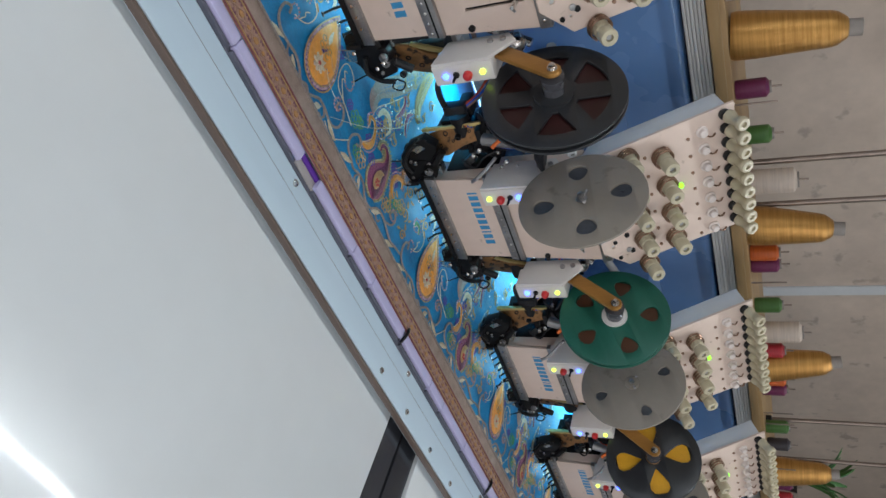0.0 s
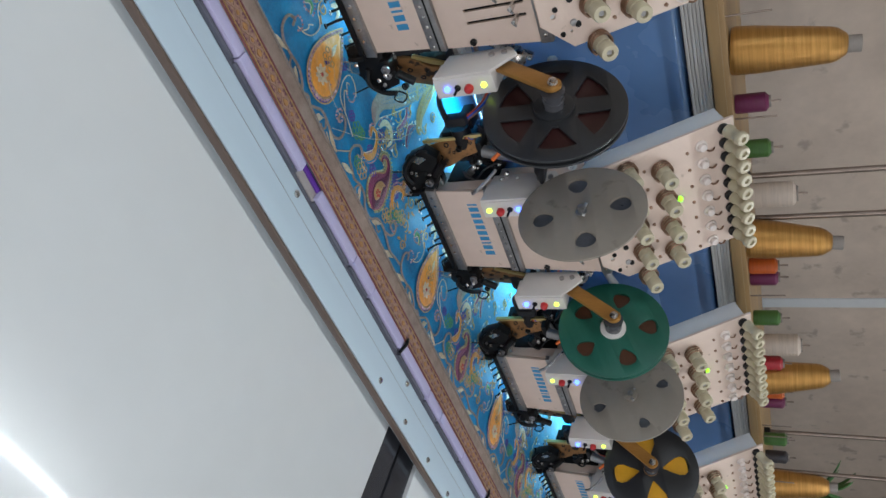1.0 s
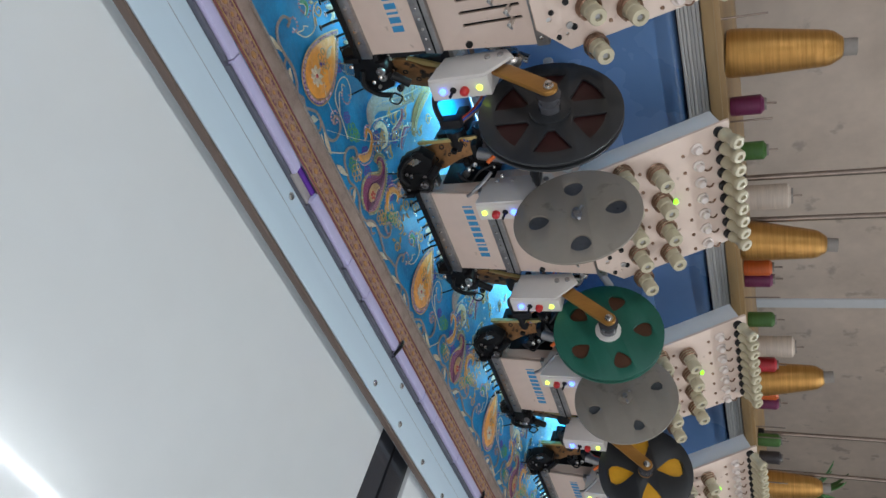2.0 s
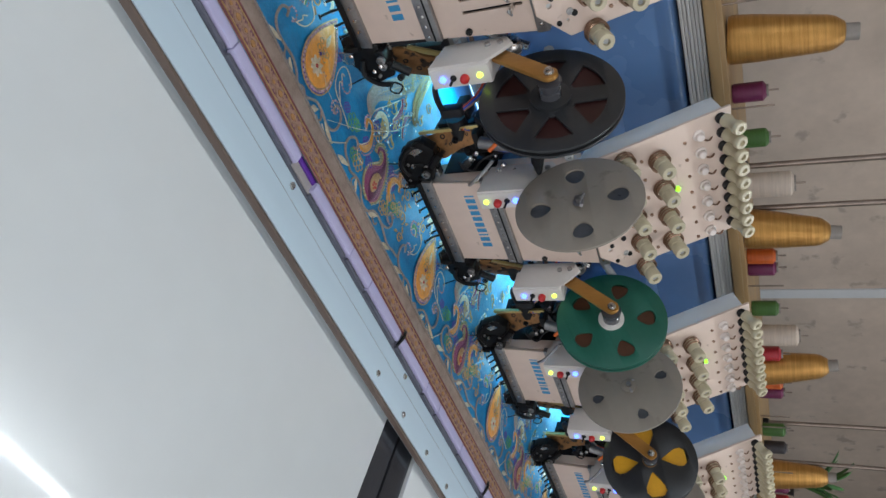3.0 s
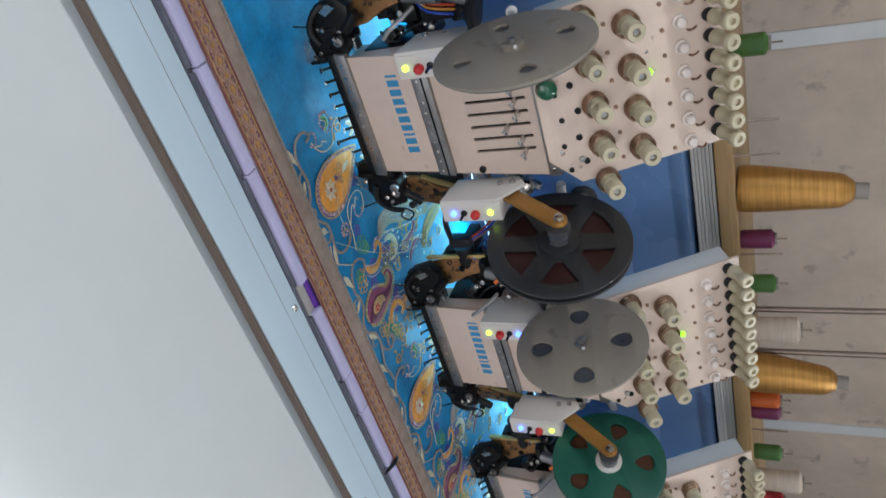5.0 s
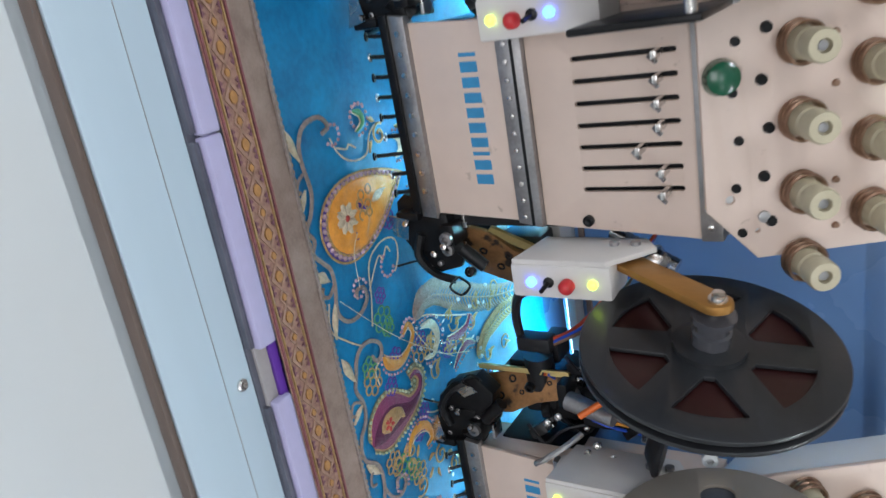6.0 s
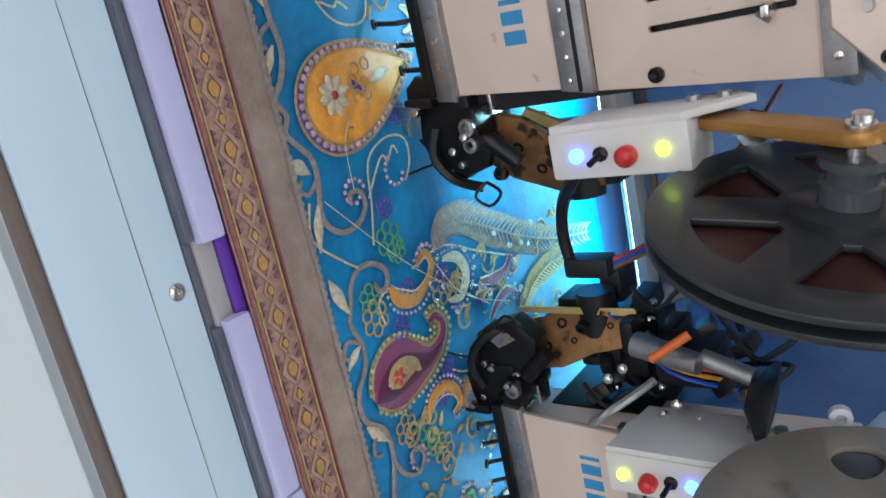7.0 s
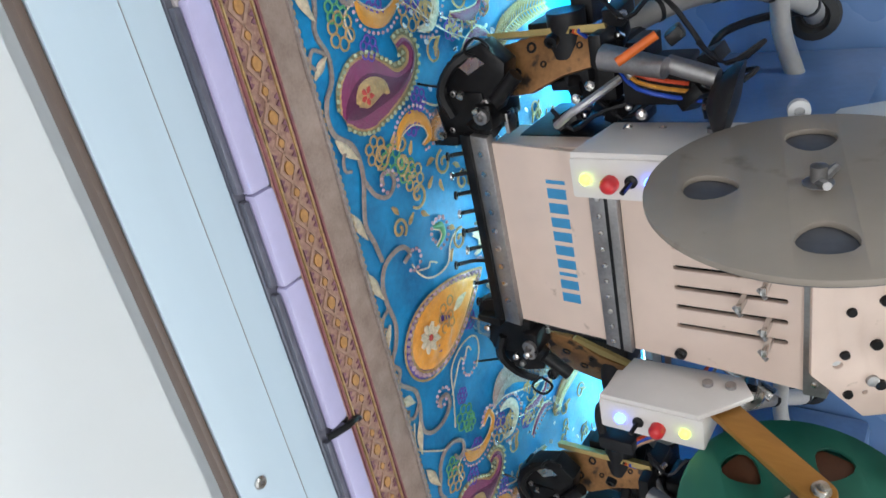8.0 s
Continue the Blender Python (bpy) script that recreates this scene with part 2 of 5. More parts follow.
def part(name, bm, material, parent=None, label="", smooth=40):
    """Links a bmesh, given in the place's own metres, as one mesh; under a thing or a part if a parent is given."""
    me = bpy.data.meshes.new(name)
    if parent:
        base = root(parent).location
        bmesh.ops.translate(bm, verts=bm.verts, vec=-base)
    bmesh.ops.recalc_face_normals(bm, faces=bm.faces)
    bm.to_mesh(me)
    bm.free()
    me.materials.append(material)
    if smooth:
        me.shade_smooth()
        me.set_sharp_from_angle(angle=radians(smooth))
    ob = new(name, me)
    if parent:
        ob.parent = parent
    if label:
        ob["label"] = label
    return ob


def structure(name, bm, material, label):
    return tagged(part(name, bm, material), label, name.split("_")[0], kind="structure")


B = bmesh.new

# ---- the room ----
structure("floor", box(B(), -3.6, 5.6, -4.2, 1.35, -0.1, 0), FLOOR, "grey cement workshop floor")
structure("ceiling", box(B(), -3.6, 5.6, -4.2, 1.35, 2.7, 2.8), CEIL, "white painted flat ceiling")
# south and west walls are out of view; openings added for fill lights
structure("wall_south", flat(B(), [[(-3.6, 0), (5.6, 0), (5.6, 2.7), (-3.6, 2.7)], [(-2.0, 0.85), (0.2, 0.85), (0.2, 2.35), (-2.0, 2.35)]], 0.1, front(-4.25)), ROOM, "white painted wall with a wide opening added for fill light")
structure("wall_west", flat(B(), [[(-4.2, 0), (1.35, 0), (1.35, 2.7), (-4.2, 2.7)], [(-1.55, 1.05), (-0.25, 1.05), (-0.25, 2.35), (-1.55, 2.35)]], 0.1,
                            Matrix(((0, 0, 1, -3.65), (1, 0, 0, 0), (0, 1, 0, 0), (0, 0, 0, 1)))), ROOM, "white painted wall with an opening added for fill light")
structure("wall_east", box(B(), 5.6, 5.7, -4.2, 1.35, 0, 2.7), ROOM, "plain white painted wall")
structure("wall_north", box(B(), -3.6, 5.6, 1.25, 1.35, 0, 2.7), WALL, "beige plastered wall with pale vertical joints")
for jx in (1.555, 0.1, -1.2):
    structure("trim_joint", box(B(), jx - 0.022, jx + 0.022, 1.243, 1.249, 0.1, 2.69), GREY_COVER, "pale grey vertical wall joint strip")

for tx, ty in TUBES:
    lamp = thing("tube_lamp", (tx, ty, 2.7), "white fluorescent tube lamp on the ceiling", "lamp", "ceiling tube lamps")
    part("housing", box(B(), tx - 0.62, tx + 0.62, ty - 0.03, ty + 0.03, 2.672, 2.7, 0.004), GREY_COVER, lamp)
    part("tube", rod(B(), (tx - 0.6, ty, 2.664), (tx + 0.6, ty, 2.664), 0.007), mat("glowing_tube", (1, 0.97, 0.95), 0.5, vary=0.0, emit=9.0), lamp, "glowing white glass tube")

# ---- table with a dark gap plate, and the border frame that holds the cloth ----
table = thing("machine_table", (0.6, -0.5, TABLE_Z), "glossy white laminate table top of the embroidery machine", "table")
part("table_panel", box(B(), -2.2, 0.175, -1.0, 0.5, TABLE_Z - 0.03, TABLE_Z, 0.002), LAMINATE, table)
part("table_panel", box(B(), 0.297, 3.2, -1.0, 0.5, TABLE_Z - 0.03, TABLE_Z, 0.002), LAMINATE, table)
part("gap_plate", box(B(), 0.177, 0.232, -0.99, 0.5, TABLE_Z - 0.03, TABLE_Z - 0.006), mat("dark_polished_plate", (0.1, 0.1, 0.115), 0.22, 0.6, vary=0.15, scale=10), table, "dark polished metal plate")
part("gap_plate", box(B(), 0.239, 0.295, -0.99, 0.5, TABLE_Z - 0.03, TABLE_Z - 0.006), mat("dark_grey_plate", (0.07, 0.07, 0.08), 0.25, 0.6, vary=0.15, scale=10), table, "dark grey metal plate")
for lx in (-2.1, -0.8, 1.2, 3.1):
    part("leg", box(B(), lx - 0.03, lx + 0.03, -0.95, -0.89, 0, TABLE_Z - 0.03, 0.003), BLACK, table)
part("apron", box(B(), -2.15, 3.15, -0.95, 0.45, 0.0, 0.08, 0.004), BLUE_PAINT, table, "blue painted base beam")

rail = thing("border_frame", (0.6, -0.22, RAIL_Z), "pale blue metal border frame with a brown front lip", "frame")
part("frame_bar", box(B(), -2.0, 3.1, -0.258, -0.1885, RAIL_Z - 0.018, RAIL_Z, 0.002), RAIL, rail)
part("front_lip", box(B(), -2.0, 3.1, -0.2635, -0.2585, RAIL_Z - 0.0115, RAIL_Z - 0.001, 0.0015), BROWN_LIP, rail, "brown edge strip")
for fx in (-1.8, -0.6, 0.6, 1.8, 3.0):
    part("glide_foot", box(B(), fx - 0.03, fx + 0.03, -0.235, -0.2, TABLE_Z, RAIL_Z - 0.0182, 0.001), BLACK_PLASTIC, rail, "black glide foot")
part("channel", box(B(), -2.0, 3.1, -0.1883, -0.164, RAIL_Z - 0.018, RAIL_Z + 0.001, 0.001), SLIT, rail, "dark grey clip channel")
part("scratch_line", box(B(), -2.0, 3.1, -0.2135, -0.213, RAIL_Z, RAIL_Z + 0.0003), DULL_STEEL, rail, "fine scribed line")
for sx, sy in ((-0.243, -0.199), (-0.64, -0.196), (0.073, -0.242), (0.142, -0.197), (0.176, -0.243), (0.282, -0.244), (0.385, -0.246), (0.52, -0.198), (0.68, -0.24), (0.9, -0.235)):
    screw = part("screw", lathe(B(), (sx, sy, RAIL_Z), (0, 0, 1), [(0.0048, 0), (0.0048, 0.0012), (0.0034, 0.0026), (0.0016, 0.0026), (0.0013, 0.0012)], 14), STEEL, rail, "domed steel screw")

# lilac clips that press the cloth into the channel
rng = random.Random(4)
cuts = [-1.0, -0.83, -0.66, -0.545, -0.42, -0.263, None, -0.22, -0.105, -0.04, 0.077, None, 0.083, 0.2, 0.26, 0.38, 0.52, None, 0.527, 0.64, 0.76, 0.9, 1.05, 1.2, 1.4, 1.6, 1.9, 2.3]
for a, b in zip(cuts, cuts[1:]):
    if a is None or b is None:
        continue
    dy = rng.uniform(-0.001, 0.001)
    clip = thing("cloth_clip", ((a + b) / 2, -0.17, RAIL_Z), "lilac plastic clip strip pressed over the cloth edge", "clip", "clips along the frame")
    part("strip", box(B(), a + 0.0004, b - 0.0004, -0.1822 + dy, -0.1655 + dy, RAIL_Z + 0.0008, RAIL_Z + 0.011, 0.0028), LILAC, clip)
    part("lip", box(B(), a + 0.003, b - 0.003, -0.1876 + dy, -0.1829 + dy, RAIL_Z + 0.001, RAIL_Z + 0.006, 0.001), SLIT, clip, "dark clip lip")
    clip.location.y += FRAME_Y
part("purple_inlay", box(B(), -0.28, -0.21, -0.1715, -0.163, RAIL_Z + 0.001, RAIL_Z + 0.0062, 0.001), PURPLE, rail, "purple plastic inlay")
part("grey_inlay", box(B(), -0.28, -0.21, -0.184, -0.1718, RAIL_Z + 0.001, RAIL_Z + 0.004, 0.001), mat("grey_inlay", (0.33, 0.3, 0.3), 0.5), rail, "grey plastic inlay")
for jx in (0.08, 0.5235):
    part("clamp_hook", hose(B(), [(jx, -0.186, RAIL_Z + 0.008), (jx, -0.17, RAIL_Z + 0.014), (jx + 0.002, -0.161, RAIL_Z + 0.012), (jx + 0.006, -0.156, RAIL_Z + 0.01)], 0.0026), BLACK, rail, "small black hook")

rail.location.y += FRAME_Y

# ---- blue beam, arms behind the heads, thread shelf ----
beam = thing("machine_beam", (0.5, BODY_Y + 0.1, 0.9), "blue enamelled long beam of the embroidery machine", "machine beam")
front_edge = [(BODY_Y + 0.013 - 0.013 * math.sin(math.pi / 2 * i / 8), 1.223 + 0.013 * math.cos(math.pi / 2 * i / 8)) for i in range(9)]
part("beam_body", flat(B(), [front_edge + [(BODY_Y, 0.8955), (BODY_Y + 0.24, 0.8955), (BODY_Y + 0.24, 1.236)]], 5.2, Matrix(((0, 0, 1, 0.6), (1, 0, 0, 0), (0, 1, 0, 0), (0, 0, 0, 1)))), BLUE_PAINT, beam, "blue enamelled beam with a rounded top edge")
part("lower_cover", box(B(), -2.0, 3.2, BODY_Y + 0.012, BODY_Y + 0.22, 0.872, 0.895, 0.003), BLUE_PAINT, beam, "blue lower cover")
part("bed", box(B(), -2.0, 3.2, 0.06, BODY_Y + 0.2, 0.8175, 0.834, 0.003), BLUE_PAINT, beam)
part("cover_edge", box(B(), -2.0, 3.2, BODY_Y - 0.006, BODY_Y - 0.0005, 0.91, 0.917, 0.002), mat("brown_edge", (0.15, 0.1, 0.08), 0.5), beam, "dark brown edging strip")
# black strip stands for the dark gap between beam and ribs
part("gap_strip", box(B(), -2.0, 3.2, BODY_Y + 0.004, BODY_Y + 0.2, 1.2365, 1.2395, 0.001), BLACK_PLASTIC, beam, "black gasket")
for i in range(6):
    part("aluminium_rib", box(B(), -2.0, 3.2, BODY_Y - 0.012 + 0.0008 * (i % 2), BODY_Y + 0.02, 1.24 + i * 0.0054, 1.2449 + i * 0.0054, 0.0012), ALU, beam)
for sx in (-1.9, 0.3, 2.9):
    part("stand", box(B(), sx - 0.1, sx + 0.1, BODY_Y + 0.225, BODY_Y + 0.36, 0.0, 1.2, 0.01), BLUE_PAINT, beam)

led = thing("work_lamp_strip", (0.5, BODY_Y - 0.015, 0.89), "cool white work lamp strip under the beam", "lamp")
part("strip_body", box(B(), -1.3, 2.3, BODY_Y - 0.026, BODY_Y - 0.0005, 0.894, 0.905, 0.002), ALU, led)
part("diffuser", box(B(), -1.3, 2.3, BODY_Y - 0.021, BODY_Y - 0.009, 0.8915, 0.8938), mat("glowing_diffuser", (0.7, 0.92, 1.0), 0.4, vary=0, emit=5.0), led, "glowing bluish white diffuser")

shelf = thing("thread_shelf", (0.5, BODY_Y + 0.1, 1.28), "varnished plywood thread shelf above the beam", "shelf")
part("shelf_board", box(B(), -2.0, 3.2, BODY_Y - 0.014, BODY_Y + 0.34, 1.273, SHELF_Z, 0.004), PLY, shelf)
part("edge_band", box(B(), -2.0, 3.2, BODY_Y - 0.0175, BODY_Y - 0.0142, 1.2745, 1.2915, 0.001), mat("ochre_edge_band", (0.27, 0.17, 0.075), 0.4, vary=0.25, scale=18, stretch=(0.1, 1, 1)), shelf, "lighter ochre wooden edge band")


# ---- one embroidery head, then its copies ----
def embroidery_head():
    head = thing("embroidery_head", (0, 0.06, 0.88), "cream enamelled nine-needle embroidery head with blue print", "embroidery head", "row of embroidery heads")
    slots = [slot(0.0705 - 0.0165 * i, 1.027, 1.1, 0.0026) for i in range(7)]
    part("arm", box(B(), -0.06, 0.085, 0.05, BODY_Y - 0.002, 0.935, 1.13, 0.008), NAVY, head, "dark navy arm")
    part("arm_side", box(B(), -0.068, 0.104, 0.045, 0.12, 0.9, 0.985, 0.004), BLACK, head, "black lower gear box")
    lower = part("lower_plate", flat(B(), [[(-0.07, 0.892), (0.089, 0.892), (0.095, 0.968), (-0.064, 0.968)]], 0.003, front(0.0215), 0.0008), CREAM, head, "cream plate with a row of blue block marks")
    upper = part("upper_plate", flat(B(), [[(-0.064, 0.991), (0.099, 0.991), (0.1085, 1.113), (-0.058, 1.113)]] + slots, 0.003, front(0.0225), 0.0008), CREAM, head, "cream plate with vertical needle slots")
    part("slot_backing", box(B(), -0.062, 0.104, 0.029, 0.05, 0.888, 1.11), BLACK_PLASTIC, head, "black backing behind the slots")
    part("side_plate", box(B(), -0.0665, -0.06, 0.026, 0.07, 0.886, 1.11, 0.001), CREAM, head)
    rail1 = part("clamp_rail", flat(B(), [[(-0.072, 0.97), (0.0955, 0.97), (0.099, 0.989), (-0.069, 0.989)]], 0.008, front(0.019), 0.001), DULL_STEEL, head, "riveted steel rail")
    part("rail_groove", box(B(), -0.07, 0.098, 0.0135, 0.0149, 0.981, 0.9835), BLACK, rail1, "dark groove")
    for i in range(12):
        part("rivet", lathe(B(), (-0.06 + i * 0.0137, 0.0142, 0.976), (0, -1, 0), [(0.0021, 0), (0.0018, 0.0014), (0.0006, 0.0018)], 8), STEEL, rail1)
    foot_rail = part("foot_rail", flat(B(), [[(-0.078, 0.878), (0.09, 0.878), (0.092, 0.891), (-0.076, 0.891)]], 0.012, front(0.02), 0.001), DULL_STEEL, head, "steel foot rail")
    part("dark_rail", box(B(), -0.08, 0.088, 0.01, 0.03, 0.87, 0.8775, 0.001), BLACK, head)
    for i in range(9):
        x = -0.064 + i * 0.0165
        part("rivet", lathe(B(), (x, 0.013, 0.8845), (0, -1, 0), [(0.0026, 0), (0.0024, 0.0012), (0.0007, 0.0014)], 10), STEEL, foot_rail)
    for i in range(9):
        x = -0.064 + i * 0.0165
        z = 0.861 if i != 6 else 0.846
        foot = part("presser_foot", hose(B(), [(x, 0.02, 0.873), (x, 0.016, z + 0.011), (x - 0.001, 0.009, z + 0.005), (x - 0.002, 0.004, z + 0.002)], 0.0018, 6), BLACK, head, "black hooked presser foot")
        part("foot_eye", lathe(B(), (x - 0.002, 0.0015, z + 0.001), (0, 0.35, 1), [(0.0036, -0.0008), (0.0036, 0.0008), (0.0016, 0.0008), (0.0016, -0.0006)], 10), STEEL if i % 2 else BLACK, foot, "ring of the presser foot")
        part("needle", rod(B(), (x, 0.022, 0.87), (x, 0.022, z + 0.006), 0.0009, 0.0004, 6), STEEL, head)
    # ten plain blue blocks stand for the printed name
    widths = (3.6, 9.6, 9.6, 9.4, 9.4, 9.6, 9.0, 3.6, 9.4, 9.6)
    x = -0.043
    for w in widths:
        w *= 0.00088
        part("print_block", flat(B(), [[(x, 0.9335), (x + w, 0.9335), (x + w + 0.0006, 0.949), (x + 0.0006, 0.949)]], 0.0004, front(0.0193)), TEXT_BLUE, lower, "plain blue print block")
        x += w + 0.0038
    for sx, sz in ((-0.055, 0.905), (-0.03, 0.9), (0.0, 0.898), (0.03, 0.9), (0.075, 0.903)):
        part("stain", flat(B(), [ring(sx, sz, 0.0022, 9, 0.0013)], 0.0003, front(0.0196)), DULL_STEEL, lower, "small rust stain")
    part("plate_screw", lathe(B(), (0.0955, 0.021, 1.027), (0, -1, 0), [(0.0045, 0), (0.0045, 0.004), (0.003, 0.005), (0.0015, 0.004)], 12), BLACK, upper, "dark screw")
    for i in range(7):
        sx = 0.071 - 0.0165 * i
        down = 0.016 if i == 2 else 0.0
        lever = part("take_up_lever", box(B(), sx - 0.0025, sx + 0.0035, 0.004, 0.024, 1.088 - down, 1.092 - down, 0.0008), STEEL, head, "steel take-up lever")
        part("lever_eye", rod(B(), (sx + 0.001, 0.008, 1.086 - down), (sx + 0.005, 0.004, 1.092 - down), 0.0016, None, 8), DULL_STEEL, lever)
    part("end_bracket", box(B(), -0.058, 0.11, 0.0165, 0.03, 1.112, 1.1275, 0.0015), DULL_STEEL, head, "steel bracket under the tension board")
    for i in range(7):
        part("rivet", lathe(B(), (-0.048 + i * 0.0245, 0.0166, 1.1195), (0, -1, 0), [(0.0026, 0), (0.0022, 0.0014), (0.0008, 0.0018)], 8), STEEL, head)
    part("strut", hose(B(), [(0.1, 0.03, 1.115), (0.115, 0.06, 1.12), (0.118, 0.12, 1.1), (0.11, 0.2, 1.08)], 0.006), DULL_STEEL, head)

    loom = part("conduit", hose(B(), [(-0.088, 0.279, 1.067), (-0.105, 0.24, 1.07), (-0.128, 0.2, 1.05), (-0.14, 0.16, 1.02), (-0.138, 0.12, 0.99), (-0.128, 0.09, 0.965)], 0.0085, 10), CONDUIT, head, "grey cable conduit")
    for p, d in (((-0.105, 0.24, 1.07), (-0.04, -0.079, -0.017)), ((-0.128, 0.2, 1.05), (-0.035, -0.08, -0.05)), ((-0.14, 0.16, 1.02), (-0.01, -0.08, -0.06)), ((-0.138, 0.12, 0.99), (0.012, -0.07, -0.055))):
        part("cable_tie", lathe(B(), p, d, [(0.0082, -0.0018), (0.0092, -0.0016), (0.0092, 0.0016), (0.0082, 0.0018)], 14), BLACK_PLASTIC, loom, "black cable tie")
    part("grommet", lathe(B(), (-0.088, 0.2795, 1.067), (0, -1, 0), [(0.022, 0), (0.021, 0.006), (0.014, 0.008), (0.011, 0.001)], 20), RUBBER, head, "black rubber grommet")
    part("grey_pipe", hose(B(), [(-0.165, 0.2, 1.06), (-0.13, 0.205, 1.056), (-0.095, 0.21, 1.056), (-0.06, 0.21, 1.066), (-0.035, 0.2, 1.078)], 0.0075, 10), CONDUIT, head, "grey pipe")
    part("black_cable", hose(B(), [(-0.095, 0.265, 1.06), (-0.1, 0.225, 1.03), (-0.09, 0.21, 1.005), (-0.06, 0.21, 1.0), (-0.03, 0.21, 1.03), (-0.02, 0.21, 1.05)], 0.0035, 8), BLACK_PLASTIC, head, "black looping cable")

    # added body for the first needle fill, hidden behind the device
    lamp = part("added_needle_lamp", box(B(), 0.075, 0.14, 0.072, 0.098, 0.9655, 0.978, 0.002), ALU, head, "small added lamp beside the needles")
    part("added_lamp_lens", box(B(), 0.082, 0.133, 0.076, 0.094, 0.963, 0.9652), mat("glowing_lens", (0.7, 0.92, 1.0), 0.4, vary=0, emit=4.0), lamp, "glowing bluish white lens of an added lamp")

    # added body for the second needle fill, out of sight below
    under = part("added_under_lamp", box(B(), 0.0, 0.08, 0.058, 0.074, 0.8925, 0.8995, 0.001), ALU, head, "slim added lamp under the gear box")
    part("added_lamp_lens", box(B(), 0.004, 0.076, 0.061, 0.071, 0.8905, 0.8923), mat("glowing_slim_lens", (0.7, 0.92, 1.0), 0.4, vary=0, emit=4.0), under, "glowing bluish white lens of an added lamp")

    # the tension board leans back
    lean = math.atan2(0.105, 0.19)
    m = Matrix.Translation((-0.008, 0.011, 1.122)) @ Matrix.Rotation(-lean, 4, "X") @ FRONT
    ctr = 0.026
    holes = [ring(ctr - 0.095, 0.05, 0.0028, 10), ring(ctr + 0.06, 0.012, 0.004, 12), ring(ctr + 0.085, 0.03, 0.0025, 10), ring(ctr - 0.03, 0.126, 0.003, 10), ring(ctr + 0.05, 0.126, 0.003, 10)]
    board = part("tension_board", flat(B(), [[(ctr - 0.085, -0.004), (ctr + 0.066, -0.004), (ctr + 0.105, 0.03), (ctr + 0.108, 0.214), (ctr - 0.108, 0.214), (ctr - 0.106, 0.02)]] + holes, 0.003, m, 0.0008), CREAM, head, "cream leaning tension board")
    m2 = m @ Matrix.Translation((0, 0, -0.0185))
    part("board_cover", flat(B(), [[(ctr - 0.083, 0.0), (ctr + 0.064, 0.0), (ctr + 0.102, 0.032), (ctr + 0.105, 0.204), (ctr - 0.105, 0.204), (ctr - 0.103, 0.022)]], 0.033, m2, 0.001), GREY_COVER, head, "pale grey back cover")
    out = (m.to_3x3() @ Vector((0, 0, 1))).normalized()
    up = (m.to_3x3() @ Vector((0, 1, 0))).normalized()

    def on(u, v, w=0.0):
        return m @ Vector((u, v, w + 0.0015))

    for row, (v, n, u0, du) in enumerate(((0.105, 4, -0.05, 0.05), (0.058, 5, -0.07, 0.05))):
        for i in range(n):
            u = u0 + du * i + 0.005
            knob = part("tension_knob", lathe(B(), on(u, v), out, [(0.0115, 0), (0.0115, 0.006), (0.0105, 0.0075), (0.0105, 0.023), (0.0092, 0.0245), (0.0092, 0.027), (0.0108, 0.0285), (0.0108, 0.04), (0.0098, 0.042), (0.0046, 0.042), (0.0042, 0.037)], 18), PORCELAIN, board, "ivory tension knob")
            part("spindle", rod(B(), on(u, v, 0.035), on(u, v, 0.0395), 0.0032, None, 10), DULL_STEEL, knob)
            spring = B()
            coil = [on(u + 0.0135 * math.cos(a * 0.55), v + 0.0135 * math.sin(a * 0.55), 0.002 + 0.00045 * a) for a in range(34)]
            hose(spring, coil, 0.0014, 5)
            part("check_spring", spring, COPPER, knob, "coiled wire check spring")
    for i in range(7):
        u = -0.056 + i * 0.0295
        part("pre_tension_button", lathe(B(), on(u, 0.166), out, [(0.0085, 0), (0.0085, 0.003), (0.006, 0.004), (0.006, 0.009), (0.0045, 0.0105)], 14), KNOB_WHITE, board, "milky white button")
        part("thread_eye", lathe(B(), on(u + 0.004, 0.146), out, [(0.0028, 0), (0.0022, 0.003), (0.0008, 0.003)], 8), COPPER, board)
        part("thread_loop", hose(B(), [on(u + 0.012, 0.174, 0.0), on(u + 0.0125, 0.177, 0.004), on(u + 0.012, 0.181, 0.004), on(u + 0.0115, 0.185, 0.0)], 0.0013, 5), COPPER, board, "brown wire loop")
    for i in range(6):
        u = -0.06 + i * 0.033
        part("thread_eye", lathe(B(), on(u, 0.035 + 0.004 * (i % 2)), out, [(0.0042, 0), (0.0036, 0.0035), (0.0016, 0.0035)], 10), BLACK, board, "dark thread eye")
        part("thread_eye", lathe(B(), on(u + 0.006, 0.016 + 0.003 * (i % 2)), out, [(0.0036, 0), (0.003, 0.003), (0.0013, 0.003)], 10), BLACK, board, "dark thread eye")
        part("thread_eye", lathe(B(), on(u + 0.01, 0.083), out, [(0.0028, 0), (0.0022, 0.003), (0.001, 0.003)], 8), COPPER, board)
    part("indicator", lathe(B(), on(0.02, 0.126), out, [(0.0042, 0), (0.0042, 0.003), (0.0028, 0.006), (0.001, 0.007)], 12), mat("green_glow", (0.3, 1.0, 0.03), 0.3, vary=0, emit=1.6), board, "lit green indicator")
